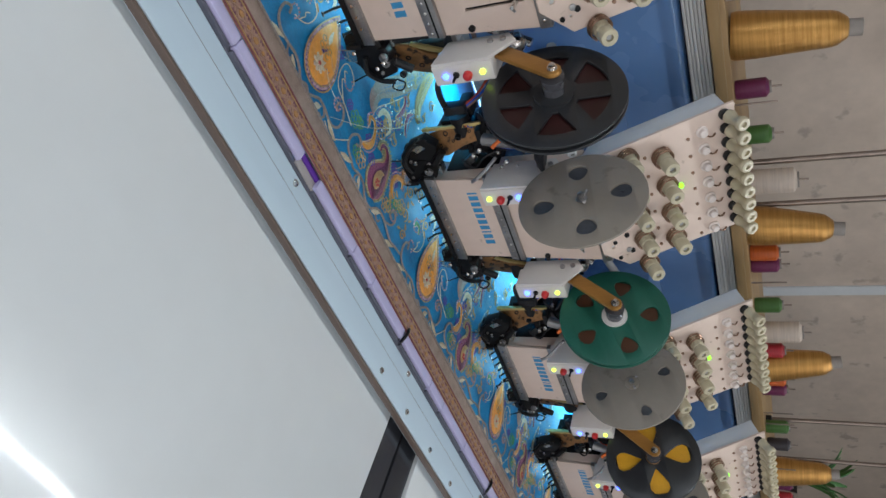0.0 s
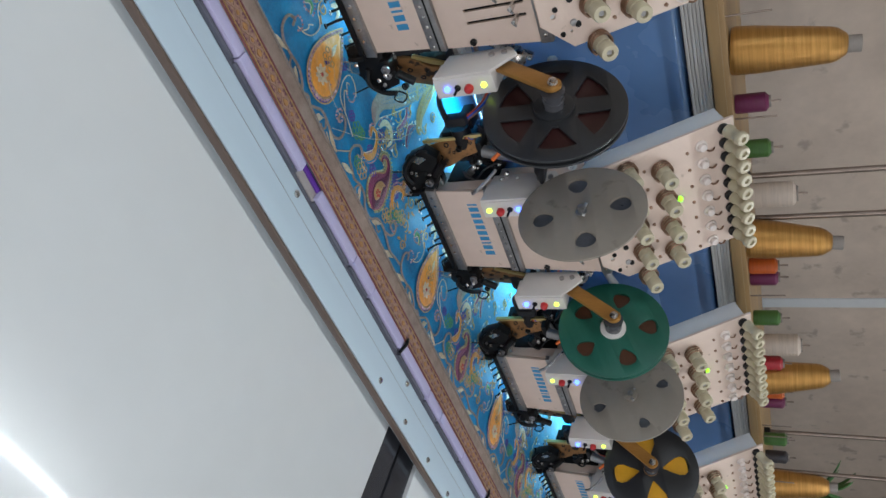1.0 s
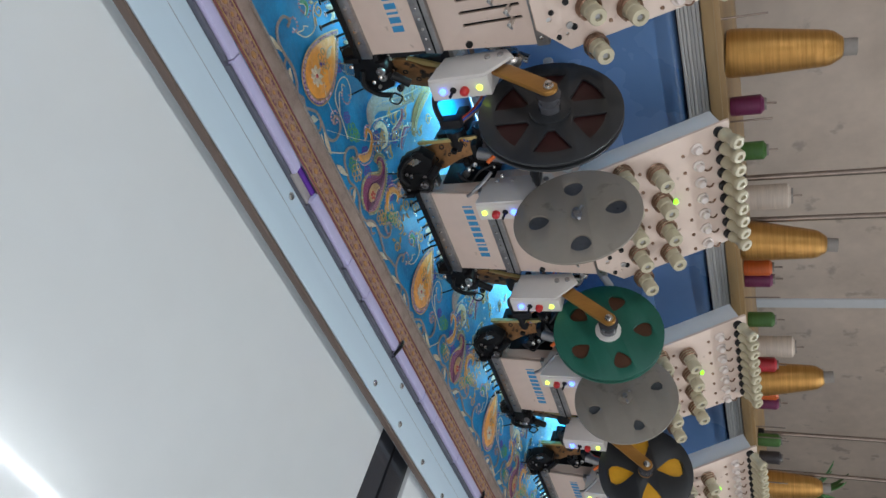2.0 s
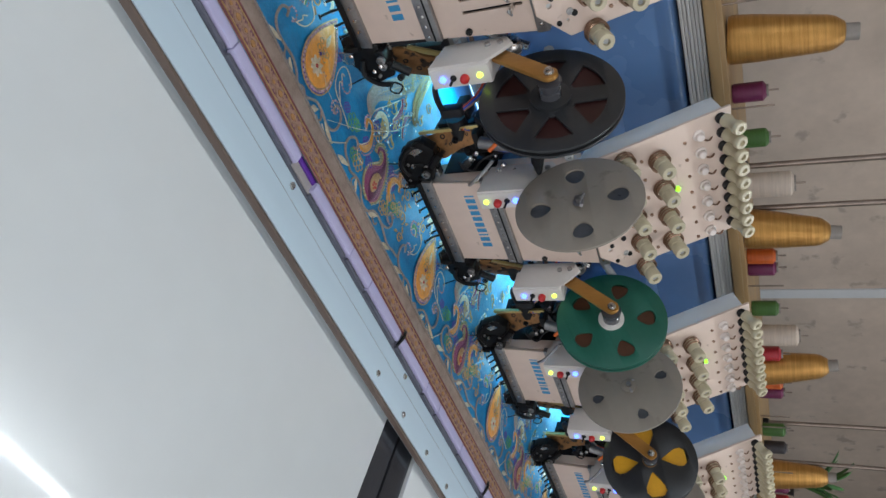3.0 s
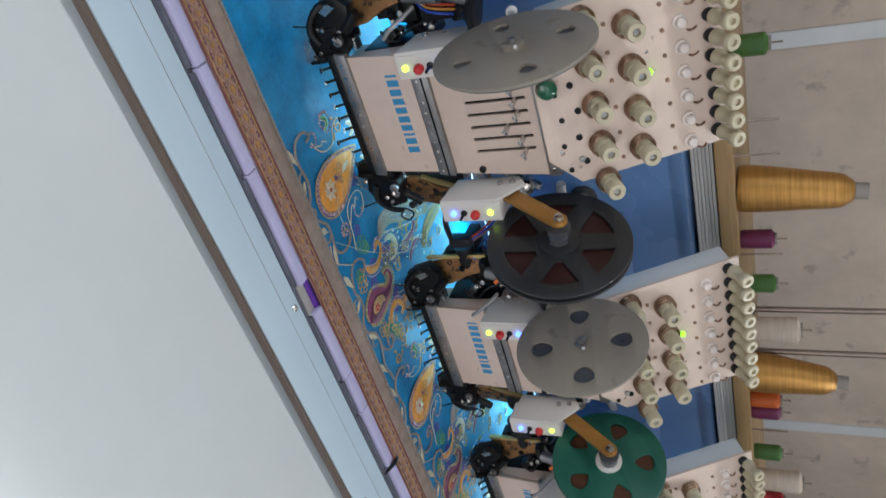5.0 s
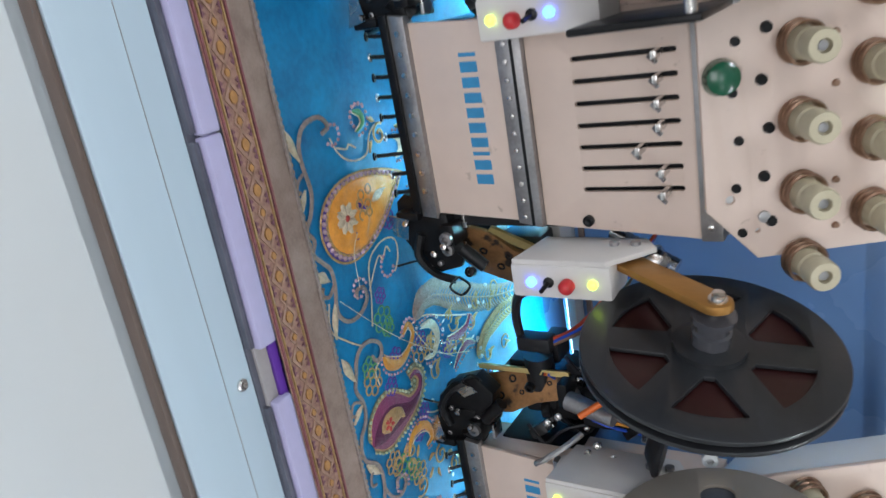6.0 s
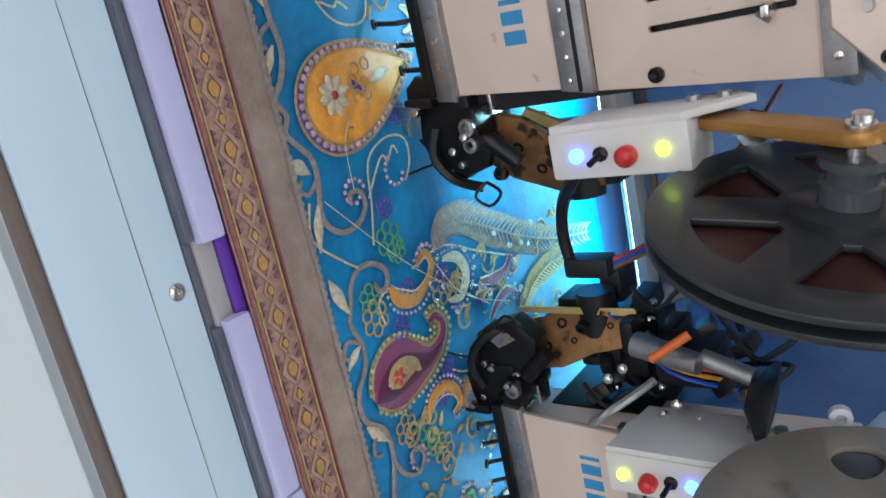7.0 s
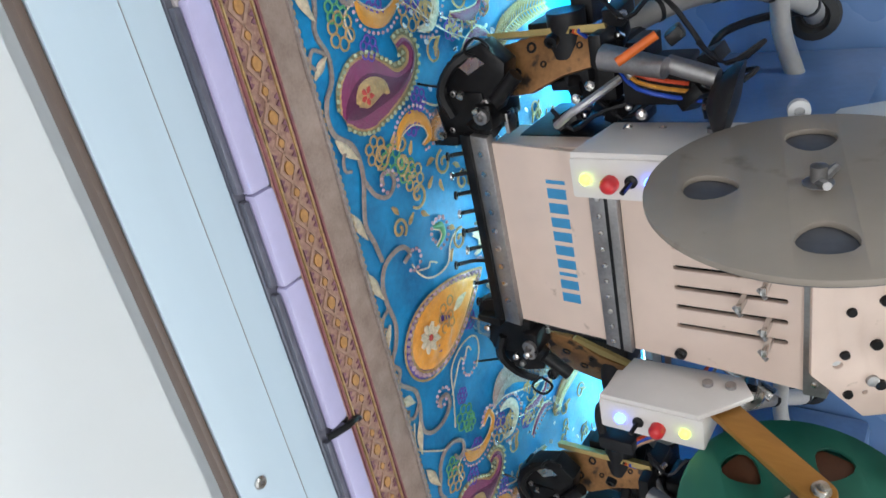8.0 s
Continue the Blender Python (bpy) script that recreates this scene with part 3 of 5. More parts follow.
    for i in range(9):
        u = -0.071 + i * 0.0235
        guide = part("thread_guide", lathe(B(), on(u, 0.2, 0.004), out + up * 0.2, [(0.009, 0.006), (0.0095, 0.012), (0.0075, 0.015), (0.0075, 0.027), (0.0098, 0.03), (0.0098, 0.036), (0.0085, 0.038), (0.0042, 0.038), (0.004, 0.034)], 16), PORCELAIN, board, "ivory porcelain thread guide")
        part("guide_clip", lathe(B(), on(u - 0.001, 0.198, 0.0), out, [(0.006, 0), (0.0078, 0.003), (0.0078, 0.007), (0.006, 0.009)], 12), BLACK_PLASTIC, guide, "black guide clip")
    part("board_knob", lathe(B(), on(0.0, 0.008), out, [(0.011, 0), (0.0125, 0.004), (0.011, 0.011), (0.006, 0.014)], 18), mat("dark_green_knob", (0.01, 0.09, 0.045), 0.25, vary=0.1, coat=0.4), board, "dark green round knob")
    for u, v in ((ctr + 0.075, 0.034), (ctr - 0.075, 0.02)):
        part("board_bolt", lathe(B(), on(u, v), out, [(0.0042, 0), (0.0042, 0.003), (0.002, 0.0034)], 10), DULL_STEEL, board)
    return head


head = embroidery_head()
head.location.x = 0.008
for k in HEADS:
    if k:
        copy_thing(head, pose(0.008 + PITCH * k, 0.06, 0.88))


# ---- sequin devices beside each head ----
GLOW_BLUE = mat("blue_glow", (0.06, 0.13, 1.0), 0.3, vary=0, emit=6.0)
GLOW_YELLOW = mat("yellow_green_glow", (0.6, 0.9, 0.06), 0.3, vary=0, emit=3.2)
RED_BUTTON = mat("red_push_button", (0.55, 0.02, 0.025), 0.35, vary=0.1, coat=0.2)
HUB_CLEAR = mat("grey_clear_collar", (0.07, 0.07, 0.08), 0.15, vary=0.1, coat=0.5)
CABLE_RED = mat("red_wire", (0.5, 0.06, 0.02), 0.45, vary=0.1)
CABLE_ORANGE = mat("orange_heat_shrink", (0.8, 0.16, 0.02), 0.45, vary=0.1)
CABLE_BLUE = mat("blue_wire", (0.02, 0.08, 0.5), 0.45, vary=0.1)


def button(bm, x, y, z, r, h):
    return lathe(bm, (x, y, z), (0, -1, 0), [(r, 0), (r, h * 0.6), (r * 0.7, h * 0.9), (r * 0.3, h)], 14)


def control_box(dev, x0, x1, y0, y1, flip):
    """White switch box with a blue lamp, a toggle, a red button and a yellow lamp on its front."""
    z0, z1 = 0.978, 1.067 if flip else 1.0575
    body = part("control_box", box(B(), x0, x1, y0, y1, z0, z1, 0.0025), WHITE_BOX, dev, "white painted control box")
    side = Matrix.Translation((x0 - 0.0016, 0, 0)) @ Matrix(((0, 0, 1, 0), (1, 0, 0, 0), (0, 1, 0, 0), (0, 0, 0, 1)))
    part("side_cover", flat(B(), [[(y0 + 0.002, z0 + 0.002), (y1 + 0.012, z0 + 0.01), (y1 + 0.014, z1 + 0.012), (y1 - 0.004, z1 + 0.024), (y0 + 0.02, z1 + 0.012), (y0 + 0.002, z1 - 0.004)]], 0.003, side, 0.0006), WHITE_BOX, body, "white side cover")
    for by, bz in ((y1 + 0.0, z1 + 0.008), (y1 - 0.002, z1 - 0.008)):
        part("cover_bolt", lathe(B(), (x0 - 0.0035, by, bz), (-1, 0, 0), [(0.004, 0), (0.004, 0.003), (0.0018, 0.0032)], 8), DULL_STEEL, body)
    xm = (x0 + x1) / 2
    zs = (0.995, 1.009, 1.024, 1.044)
    if flip:
        zs = (1.033, 1.02, 1.006, 0.989)
    part("blue_lamp", button(B(), xm, y0, zs[0], 0.0042, 0.005), GLOW_BLUE, body, "lit blue lamp")
    part("toggle", rod(lathe(B(), (xm, y0, zs[1]), (0, -1, 0), [(0.0042, 0), (0.0042, 0.002), (0.002, 0.003)], 10), (xm, y0 - 0.002, zs[1]), (xm + 0.003, y0 - 0.012, zs[1] - 0.002), 0.0018, None, 8), BLACK, body, "dark toggle switch")
    part("red_button", button(B(), xm + 0.002, y0, zs[2], 0.0058, 0.009), RED_BUTTON, body, "red push button")
    part("yellow_lamp", button(B(), xm, y0, zs[3], 0.0036, 0.004), GLOW_YELLOW, body, "lit yellow lamp")
    return body


FEED_BACK, FEED_BACK_LEFT = Vector((0.014, 0.026, -0.018)), Vector((0.013, 0.028, -0.02))   # how far the feeding feet stand back under the heads


def feeder(dev, s, ox):
    """The black sequin feeding foot on its bronze bracket; s mirrors it."""
    lift = 0.017 if s > 0 else 0.012
    before = set(dev.children)

    def q(x, y, z):
        return (ox + s * x, y, z + lift)
    m = Matrix.Translation((ox, 0.012, lift)) @ Matrix.Rotation(s * 0.35, 4, "Z") @ Matrix.Diagonal((s, 1, 1, 1)) @ FRONT
    shape = [(-0.02, 0.89), (-0.008, 0.93), (0.012, 0.948), (0.022, 0.98), (0.046, 0.98), (0.05, 0.938), (0.036, 0.905), (0.012, 0.88)]
    if s < 0:
        shape = [(-0.006, 0.893), (0.01, 0.886), (0.03, 0.896), (0.037, 0.93), (0.036, 0.985), (0.018, 0.988), (0.01, 0.955), (-0.002, 0.93)]
    plate = part("feed_bracket", flat(B(), [shape], 0.004, m, 0.0005), BRONZE, dev, "worn bronze bracket")
    for hx, hz, hr in ((0.012, 0.918, 0.004), (0.03, 0.93, 0.004), (0.028, 0.952, 0.003), (0.018, 0.94, 0.0025), (0.03, 0.968, 0.0025)):
        part("bracket_hole", flat(B(), [ring(hx, hz, hr, 12), ring(hx, hz, hr * 0.55, 12)], 0.0012, m @ Matrix.Translation((0, 0, 0.0028))), BLACK, plate, "dark bush in the bracket")
    for x, z in ((0.004, 0.903), (0.041, 0.962), (0.026, 0.912)):
        part("bracket_screw", lathe(B(), q(x, 0.006 - 0.3 * x, z), (-0.3 * s, -1, 0), [(0.0048, 0), (0.0048, 0.005), (0.0025, 0.0055), (0.0025, 0.003)], 10), STEEL if x < 0.01 else BLACK, plate, "socket screw")
    foot = B()
    box(foot, *sorted((q(-0.03, 0, 0)[0], q(0.006, 0, 0)[0])), -0.01, 0.024, 0.857 + lift, 0.9 + lift, 0.003)
    box(foot, *sorted((q(-0.034, 0, 0)[0], q(-0.026, 0, 0)[0])), -0.018, 0.012, 0.853 + lift, 0.876 + lift, 0.002)
    box(foot, *sorted((q(-0.022, 0, 0)[0], q(-0.002, 0, 0)[0])), -0.016, 0.03, 0.894 + lift, 0.908 + lift, 0.003)
    foot = part("feed_foot", foot, BLACK, dev, "black oily feeding foot")
    part("pivot", lathe(B(), q(-0.01, -0.0155, 0.901), (0, -1, 0), [(0.006, 0), (0.006, 0.004), (0.0032, 0.0045), (0.003, 0.001)], 12), DULL_STEEL, foot)
    part("bright_clip", box(B(), *sorted((q(-0.03, 0, 0)[0], q(-0.014, 0, 0)[0])), 0.0, 0.016, 0.9085 + lift, 0.912 + lift, 0.001), STEEL, foot, "bright steel clip")
    part("blade", flat(B(), [[(-0.04, 0.846), (-0.018, 0.842), (-0.012, 0.856), (-0.036, 0.866)]], 0.0016, m @ Matrix.Translation((0, 0, 0.018))), STEEL, foot, "thin steel knife")
    part("link_arm", hose(B(), [q(-0.012, -0.012, 0.872), q(0.008, -0.014, 0.867), q(0.026, -0.01, 0.878), q(0.034, -0.004, 0.896)], 0.004, 6), BLACK, foot, "curved black link")
    part("wire_loop", hose(B(), [q(0.03, -0.006, 0.9), q(0.038, -0.012, 0.893), q(0.046, -0.01, 0.902), q(0.038, -0.006, 0.91), q(0.03, -0.006, 0.9)], 0.0012, 5), BLACK, foot, "bent wire loop")
    motor = B()
    rod(motor, q(0.02, 0.03, 0.955), q(0.052, 0.03, 0.955), 0.014, None, 16)
    box(motor, *sorted((q(0.0, 0, 0)[0], q(0.026, 0, 0)[0])), 0.02, 0.05, 0.93 + lift, 0.972 + lift, 0.003)
    part("stepper_motor", motor, BLACK_PLASTIC, dev, "black stepper motor")
    part("latch", box(B(), *sorted((q(0.004, 0, 0)[0], q(0.028, 0, 0)[0])), -0.004, 0.01, 0.868 + lift, 0.884 + lift, 0.003), BLACK, dev, "black latch")
    part("roller", rod(B(), q(0.0, -0.012, 0.912), q(0.018, -0.008, 0.93), 0.006, None, 10), BLACK, dev, "black roller")
    part("clamp", box(B(), *sorted((q(0.016, 0, 0)[0], q(0.04, 0, 0)[0])), 0.002, 0.03, 0.982 + lift, 0.992 + lift, 0.003), BLACK, dev, "black clamp")
    for x, y, z in ((0.006, -0.013, 0.884), (-0.024, -0.019, 0.864), (0.022, -0.006, 0.874), (-0.004, -0.02, 0.9)):
        part("pin", lathe(B(), q(x, y, z), (-0.3 * s, -1, 0.1), [(0.0028, 0), (0.0028, 0.004), (0.001, 0.0045)], 8), STEEL, foot)
    part("chain", hose(B(), [q(0.012, -0.014, 0.868), q(0.014, -0.016, 0.858), q(0.017, -0.018, 0.846), q(0.018, -0.019, 0.838)], 0.0011, 5), BLACK, foot, "thin hanging chain")
    strip = [(-0.014, 0.932), (0.002, 0.952), (0.018, 0.986), (0.014, 0.99), (-0.004, 0.96), (-0.018, 0.936)]
    if s < 0:
        strip = [(0.037, 0.897), (0.041, 0.895), (0.043, 0.988), (0.038, 0.99)]
    part("brass_strip", flat(B(), [strip], 0.009 if s < 0 else 0.003, m @ Matrix.Translation((0, 0, 0.004))), BRASS_PALE, dev, "pale brass strip")
    part("cam_block", box(B(), *sorted((q(-0.006, 0, 0)[0], q(0.016, 0, 0)[0])), 0.02, 0.052, 0.905 + lift, 0.926 + lift, 0.003), RUBBER, dev, "black cam block")
    for ob in dev.children:
        if ob not in before:
            ob.location = FEED_BACK if s > 0 else FEED_BACK_LEFT


def spool_axis(az, el):
    a, e = radians(az), radians(el)
    return -Vector((math.sin(a) * math.cos(e), math.cos(a) * math.cos(e), math.sin(e)))


A_AT, A_AXIS = Vector((0.168, -0.051, 1.129)), spool_axis(81.0, -10)
B_AT, B_AXIS = Vector((-0.08, -0.064, 1.133)), spool_axis(86.5, -1.5)


def right_device():
    dev = thing("sequin_device", (0.13, 0.0, 0.95), "white sequin device with brass reel arm and black feeding foot", "sequin device", "sequin devices")
    control_box(dev, 0.1205, 0.1475, -0.029, 0.01, False)
    feeder(dev, 1, 0.112)
    guard = part("foot_guard", flat(B(), [[(0.082, 0.885), (0.088, 0.877), (0.104, 0.875), (0.124, 0.879), (0.142, 0.893), (0.151, 0.912), (0.146, 0.93), (0.132, 0.936), (0.118, 0.926), (0.108, 0.914), (0.094, 0.915)], [(0.1, 0.885), (0.118, 0.887), (0.134, 0.901), (0.122, 0.904), (0.11, 0.9)]], 0.004, front(-0.012), 0.002), BLACK, dev, "black oily curved foot guard with a slit")
    for gx, gz, gr in ((0.131, 0.922, 0.0055), (0.094, 0.9, 0.0035), (0.144, 0.912, 0.0025)):
        part("guard_screw", lathe(B(), (gx, -0.0155, gz), (0, -1, 0), [(gr, 0), (gr, 0.004), (gr * 0.55, 0.0045), (gr * 0.5, 0.002)], 12), DULL_STEEL, guard, "worn socket screw")
    guard.location = Vector((-0.002, 0.034, -0.027))
    p0, p1 = Vector((0.126, -0.002, 1.06)), Vector((0.13, -0.058, 1.137))
    d = (p1 - p0).normalized()
    side = d.cross(A_AXIS).normalized()
    arm = Matrix((side, d, side.cross(d))).transposed().to_4x4()
    arm.translation = p0
    n = (p1 - p0).length
    part("reel_arm", flat(B(), [[(-0.0095, -0.005), (0.0095, -0.005)] + [(0.0095 * math.cos(math.pi * i / 8), n + 0.0095 * math.sin(math.pi * i / 8)) for i in range(9)]], 0.0045, arm, 0.0008), BRASS, dev, "flat brass arm with a rounded end")
    part("arm_bolt", lathe(B(), p1 + A_AXIS * 0.0025, A_AXIS, [(0.0062, 0), (0.0062, 0.003), (0.0042, 0.0032), (0.0042, 0.007), (0.002, 0.0075)], 12), STEEL, dev)
    part("spindle", lathe(B(), A_AT - A_AXIS * 0.016, A_AXIS, [(0.004, 0), (0.004, 0.05)], 12), STEEL, dev)
    part("collar", lathe(B(), A_AT + A_AXIS * 0.009, A_AXIS, [(0.013, 0), (0.013, 0.009), (0.011, 0.01), (0.011, 0.017), (0.0145, 0.018), (0.0145, 0.022), (0.006, 0.022)], 20), HUB_CLEAR, dev, "smoky clear plastic collar")
    part("cable", hose(B(), [(0.15, 0.0, 0.978), (0.172, 0.02, 0.955), (0.196, 0.03, 0.945), (0.218, 0.032, 0.946)], 0.0042), BLACK_PLASTIC, dev, "black cable")
    part("plug", box(B(), 0.214, 0.228, 0.024, 0.042, 0.944, 0.976, 0.003), BLACK_PLASTIC, dev, "black cable plug")
    for i, mm in enumerate((CABLE_RED, CABLE_BLUE, COPPER)):
        part("wire", hose(B(), [(0.218 + 0.003 * i, 0.034, 0.974), (0.214, 0.06, 0.992 + 0.006 * i), (0.196 + 0.008 * i, 0.12, 1.01), (0.17, 0.2, 1.03), (0.15, 0.27, 1.035)], 0.0017, 6), mm, dev, "thin coloured wire")
    part("wing_nut", lathe(B(), (0.14, 0.045, 1.07), (0, -1, 0.2), [(0.006, -0.01), (0.006, 0.01), (0.011, 0.012), (0.009, 0.018), (0.004, 0.02)], 10), STEEL, dev, "steel wing nut")
    part("post", rod(B(), (0.125, 0.06, 1.03), (0.15, 0.05, 1.085), 0.006, None, 10), STEEL, dev)
    return dev


def left_device():
    dev = thing("sequin_device", (-0.08, 0.0, 0.95), "white sequin device with lit switch panel beside the head", "sequin device", "sequin devices")
    control_box(dev, -0.0785, -0.05, -0.025, 0.018, True)
    feeder(dev, -1, -0.116)
    guard = part("foot_guard", flat(B(), [[(-0.1, 0.851), (-0.0685, 0.85), (-0.073, 0.866), (-0.079, 0.882), (-0.094, 0.896), (-0.112, 0.907), (-0.128, 0.91), (-0.141, 0.896), (-0.133, 0.872), (-0.117, 0.856)]], 0.012, front(0.03), 0.004), BLACK, dev, "black oily foot guard block")
    part("bright_plate", flat(B(), [[(-0.139, 0.884), (-0.131, 0.871), (-0.122, 0.882), (-0.13, 0.898)]], 0.002, front(0.0205)), STEEL, guard, "bright steel cover plate")
    for gx, gz, gr in ((-0.083, 0.884, 0.0055), (-0.1, 0.893, 0.0035), (-0.079, 0.859, 0.0025), (-0.108, 0.866, 0.0025)):
        part("guard_screw", lathe(B(), (gx, 0.022, gz), (0, -1, 0), [(gr, 0), (gr, 0.004), (gr * 0.55, 0.0045), (gr * 0.5, 0.002)], 12), DULL_STEEL, guard, "worn socket screw")
    part("roller", rod(B(), (-0.09, 0.02, 0.88), (-0.074, 0.03, 0.89), 0.009, 0.008, 16), BLACK, guard, "black oily roller")
    part("spindle", lathe(B(), B_AT - B_AXIS * 0.03, B_AXIS, [(0.004, 0), (0.004, 0.037)], 12), STEEL, dev)
    part("reel_arm", box(B(), -0.055, -0.05, -0.07, 0.03, 1.06, 1.14, 0.002), BLACK, dev, "black reel arm")
    nut = lathe(B(), B_AT + B_AXIS * 0.0035, B_AXIS, [(0.0075, 0), (0.0075, 0.005), (0.004, 0.006), (0.004, 0.014), (0.0015, 0.015)], 12)
    c = B_AT + B_AXIS * 0.008
    for sy in (-1, 1):
        rod(nut, c, c + Vector((-0.004, sy * 0.012, 0.006)), 0.003, 0.0022, 8)
    part("wing_nut", nut, DULL_STEEL, dev, "dark steel wing nut")
    metal = B()
    rod(metal, (-0.128, 0.03, 0.985), (-0.122, 0.02, 1.03), 0.009, 0.007, 14)
    rod(metal, (-0.122, 0.03, 1.028), (-0.113, 0.026, 1.06), 0.006, None, 12)
    part("solenoid", metal, DULL_STEEL, dev, "polished steel solenoid")
    part("valve_block", box(B(), -0.115, -0.085, 0.015, 0.05, 0.985, 1.03, 0.003), BLACK_PLASTIC, dev, "black valve block")
    part("valve_block", box(B(), -0.13, -0.1, 0.03, 0.07, 0.94, 0.985, 0.003), BLACK, dev)
    gear = B()
    for bx, by, bz, w, h in ((-0.12, 0.025, 0.915, 0.03, 0.022), (-0.1, 0.03, 0.965, 0.024, 0.028), (-0.138, 0.03, 0.925, 0.018, 0.02), (-0.106, 0.02, 0.94, 0.014, 0.014), (-0.124, 0.02, 1.0, 0.016, 0.014)):
        box(gear, bx - w / 2, bx + w / 2, by - 0.012, by + 0.02, bz - h / 2, bz + h / 2, 0.002)
    part("gear_block", gear, BLACK, dev, "black gear block")
    part("shaft", rod(B(), (-0.126, 0.012, 0.982), (-0.108, 0.008, 0.996), 0.0034, None, 10), DULL_STEEL, dev, "steel shaft")
    part("black_disc", lathe(B(), (-0.1, 0.02, 1.068), (0.25, 0.1, 1), [(0.008, -0.012), (0.024, -0.002), (0.026, 0.003), (0.01, 0.005)], 24), BLACK_PLASTIC, dev, "black round disc")
    part("lug", lathe(B(), (-0.092, 0.03, 1.105), (0, -1, 0.3), [(0.0065, 0), (0.0065, 0.005), (0.003, 0.006), (0.003, 0.002)], 16), GREY_COVER, dev, "pale grey ring lug")
    part("braided_hose", hose(B(), [(-0.104, -0.034, 0.978), (-0.113, -0.036, 0.99), (-0.121, -0.026, 1.004), (-0.127, -0.014, 1.014)], 0.0026, 7), DULL_STEEL, dev, "braided steel hose")
    part("heat_shrink", rod(B(), (-0.132, 0.002, 1.006), (-0.145, 0.014, 1.028), 0.003, None, 10), CABLE_ORANGE, dev, "orange heat-shrink sleeve")
    part("plug", box(B(), -0.165, -0.14, 0.03, 0.06, 0.945, 0.962, 0.003), BLACK_PLASTIC, dev, "black cable plug")
    for i, mm in enumerate((BLACK_PLASTIC, CABLE_RED, TH_YELLOW, CABLE_BLUE)):
        part("wire", hose(B(), [(-0.143, 0.045, 0.955 + 0.002 * i), (-0.13 + 0.003 * i, 0.06, 0.975), (-0.116 + 0.005 * i, 0.045, 1.0), (-0.108 + 0.006 * i, 0.05, 1.03 + 0.004 * i)], 0.0016, 6), mm, dev, "thin coloured wire")
    for x, y, z in ((-0.102, 0.012, 1.005), (-0.092, 0.012, 0.995), (-0.118, 0.024, 0.965), (-0.108, 0.026, 0.952), (-0.09, 0.014, 1.018)):
        part("fitting", lathe(B(), (x, y, z), (-0.4, -1, 0.2), [(0.0036, 0), (0.0036, 0.006), (0.0018, 0.007), (0.0018, 0.004)], 8), STEEL, dev, "small steel fitting")
    rng = random.Random(11)
    for i in range(16):
        x, y, z = rng.uniform(-0.165, -0.085), rng.uniform(0.022, 0.075), rng.uniform(0.925, 1.05)
        w, h = rng.uniform(0.006, 0.014), rng.uniform(0.008, 0.02)
        c = box(B(), -w / 2, w / 2, -0.01, 0.01, -h / 2, h / 2, 0.0015)
        bmesh.ops.transform(c, matrix=pose(x, y, z, rng.uniform(-25, 25), rng.uniform(-40, 40), rng.uniform(-40, 40)), verts=c.verts)
        part("connector", c, BLACK if i % 3 else BLACK_PLASTIC, dev, "small black connector")
        if i % 2:
            part("fitting", lathe(B(), (x, y - 0.008, z + h / 2), (rng.uniform(-1, 1), -1, rng.uniform(-0.5, 0.5)), [(0.0028, 0), (0.0028, 0.006), (0.0014, 0.007)], 8), STEEL, dev, "small steel fitting")
        if i % 3 == 0:
            part("wire", hose(B(), [(x, y, z), (x + 0.012, y - 0.008, z + 0.02), (x + 0.004, y + 0.01, z + 0.038), (-0.1, 0.07, 1.05)], 0.0018, 6), BLACK_PLASTIC, dev, "thin black wire")
    for ob in dev.children:              # the blocks and plugs stand behind the bracket
        if ob.name.split(".")[0] in ("valve_block", "gear_block", "plug", "shaft"):
            ob.location.y += 0.04
        elif ob.name.split(".")[0] in ("connector", "fitting"):
            ob.location += Vector((0.012, 0.012, 0.006))
    return dev


dev_a, dev_b = right_device(), left_device()
dev_a.location.x, dev_b.location.x = 0.132, -0.074
for k in HEADS:
    if k:
        copy_thing(dev_a, pose(0.132 + PITCH * k, 0, 0.95))
        copy_thing(dev_b, pose(-0.074 + PITCH * k, 0, 0.95))


# ---- sequin reels ----
def wedge(a, half, r0, r1, n=6):
    lo = [(r0 * math.cos(a - half * 0.35 + half * 0.7 * i / n), r0 * math.sin(a - half * 0.35 + half * 0.7 * i / n)) for i in range(n + 1)]
    return lo + [(r1 * math.cos(a + half - 2 * half * i / n), r1 * math.sin(a + half - 2 * half * i / n)) for i in range(n + 1)]


def petal(a, r0, r1, half, n=14):
    out = []
    for i in range(n):
        s = 2 * math.pi * i / n
        r = (r0 + r1) / 2 - (r1 - r0) / 2 * math.cos(s)
        w = half * math.sin(s) * (0.75 + 0.5 * (r - r0) / (r1 - r0))
        out.append((r * math.cos(a + w), r * math.sin(a + w)))
    return out


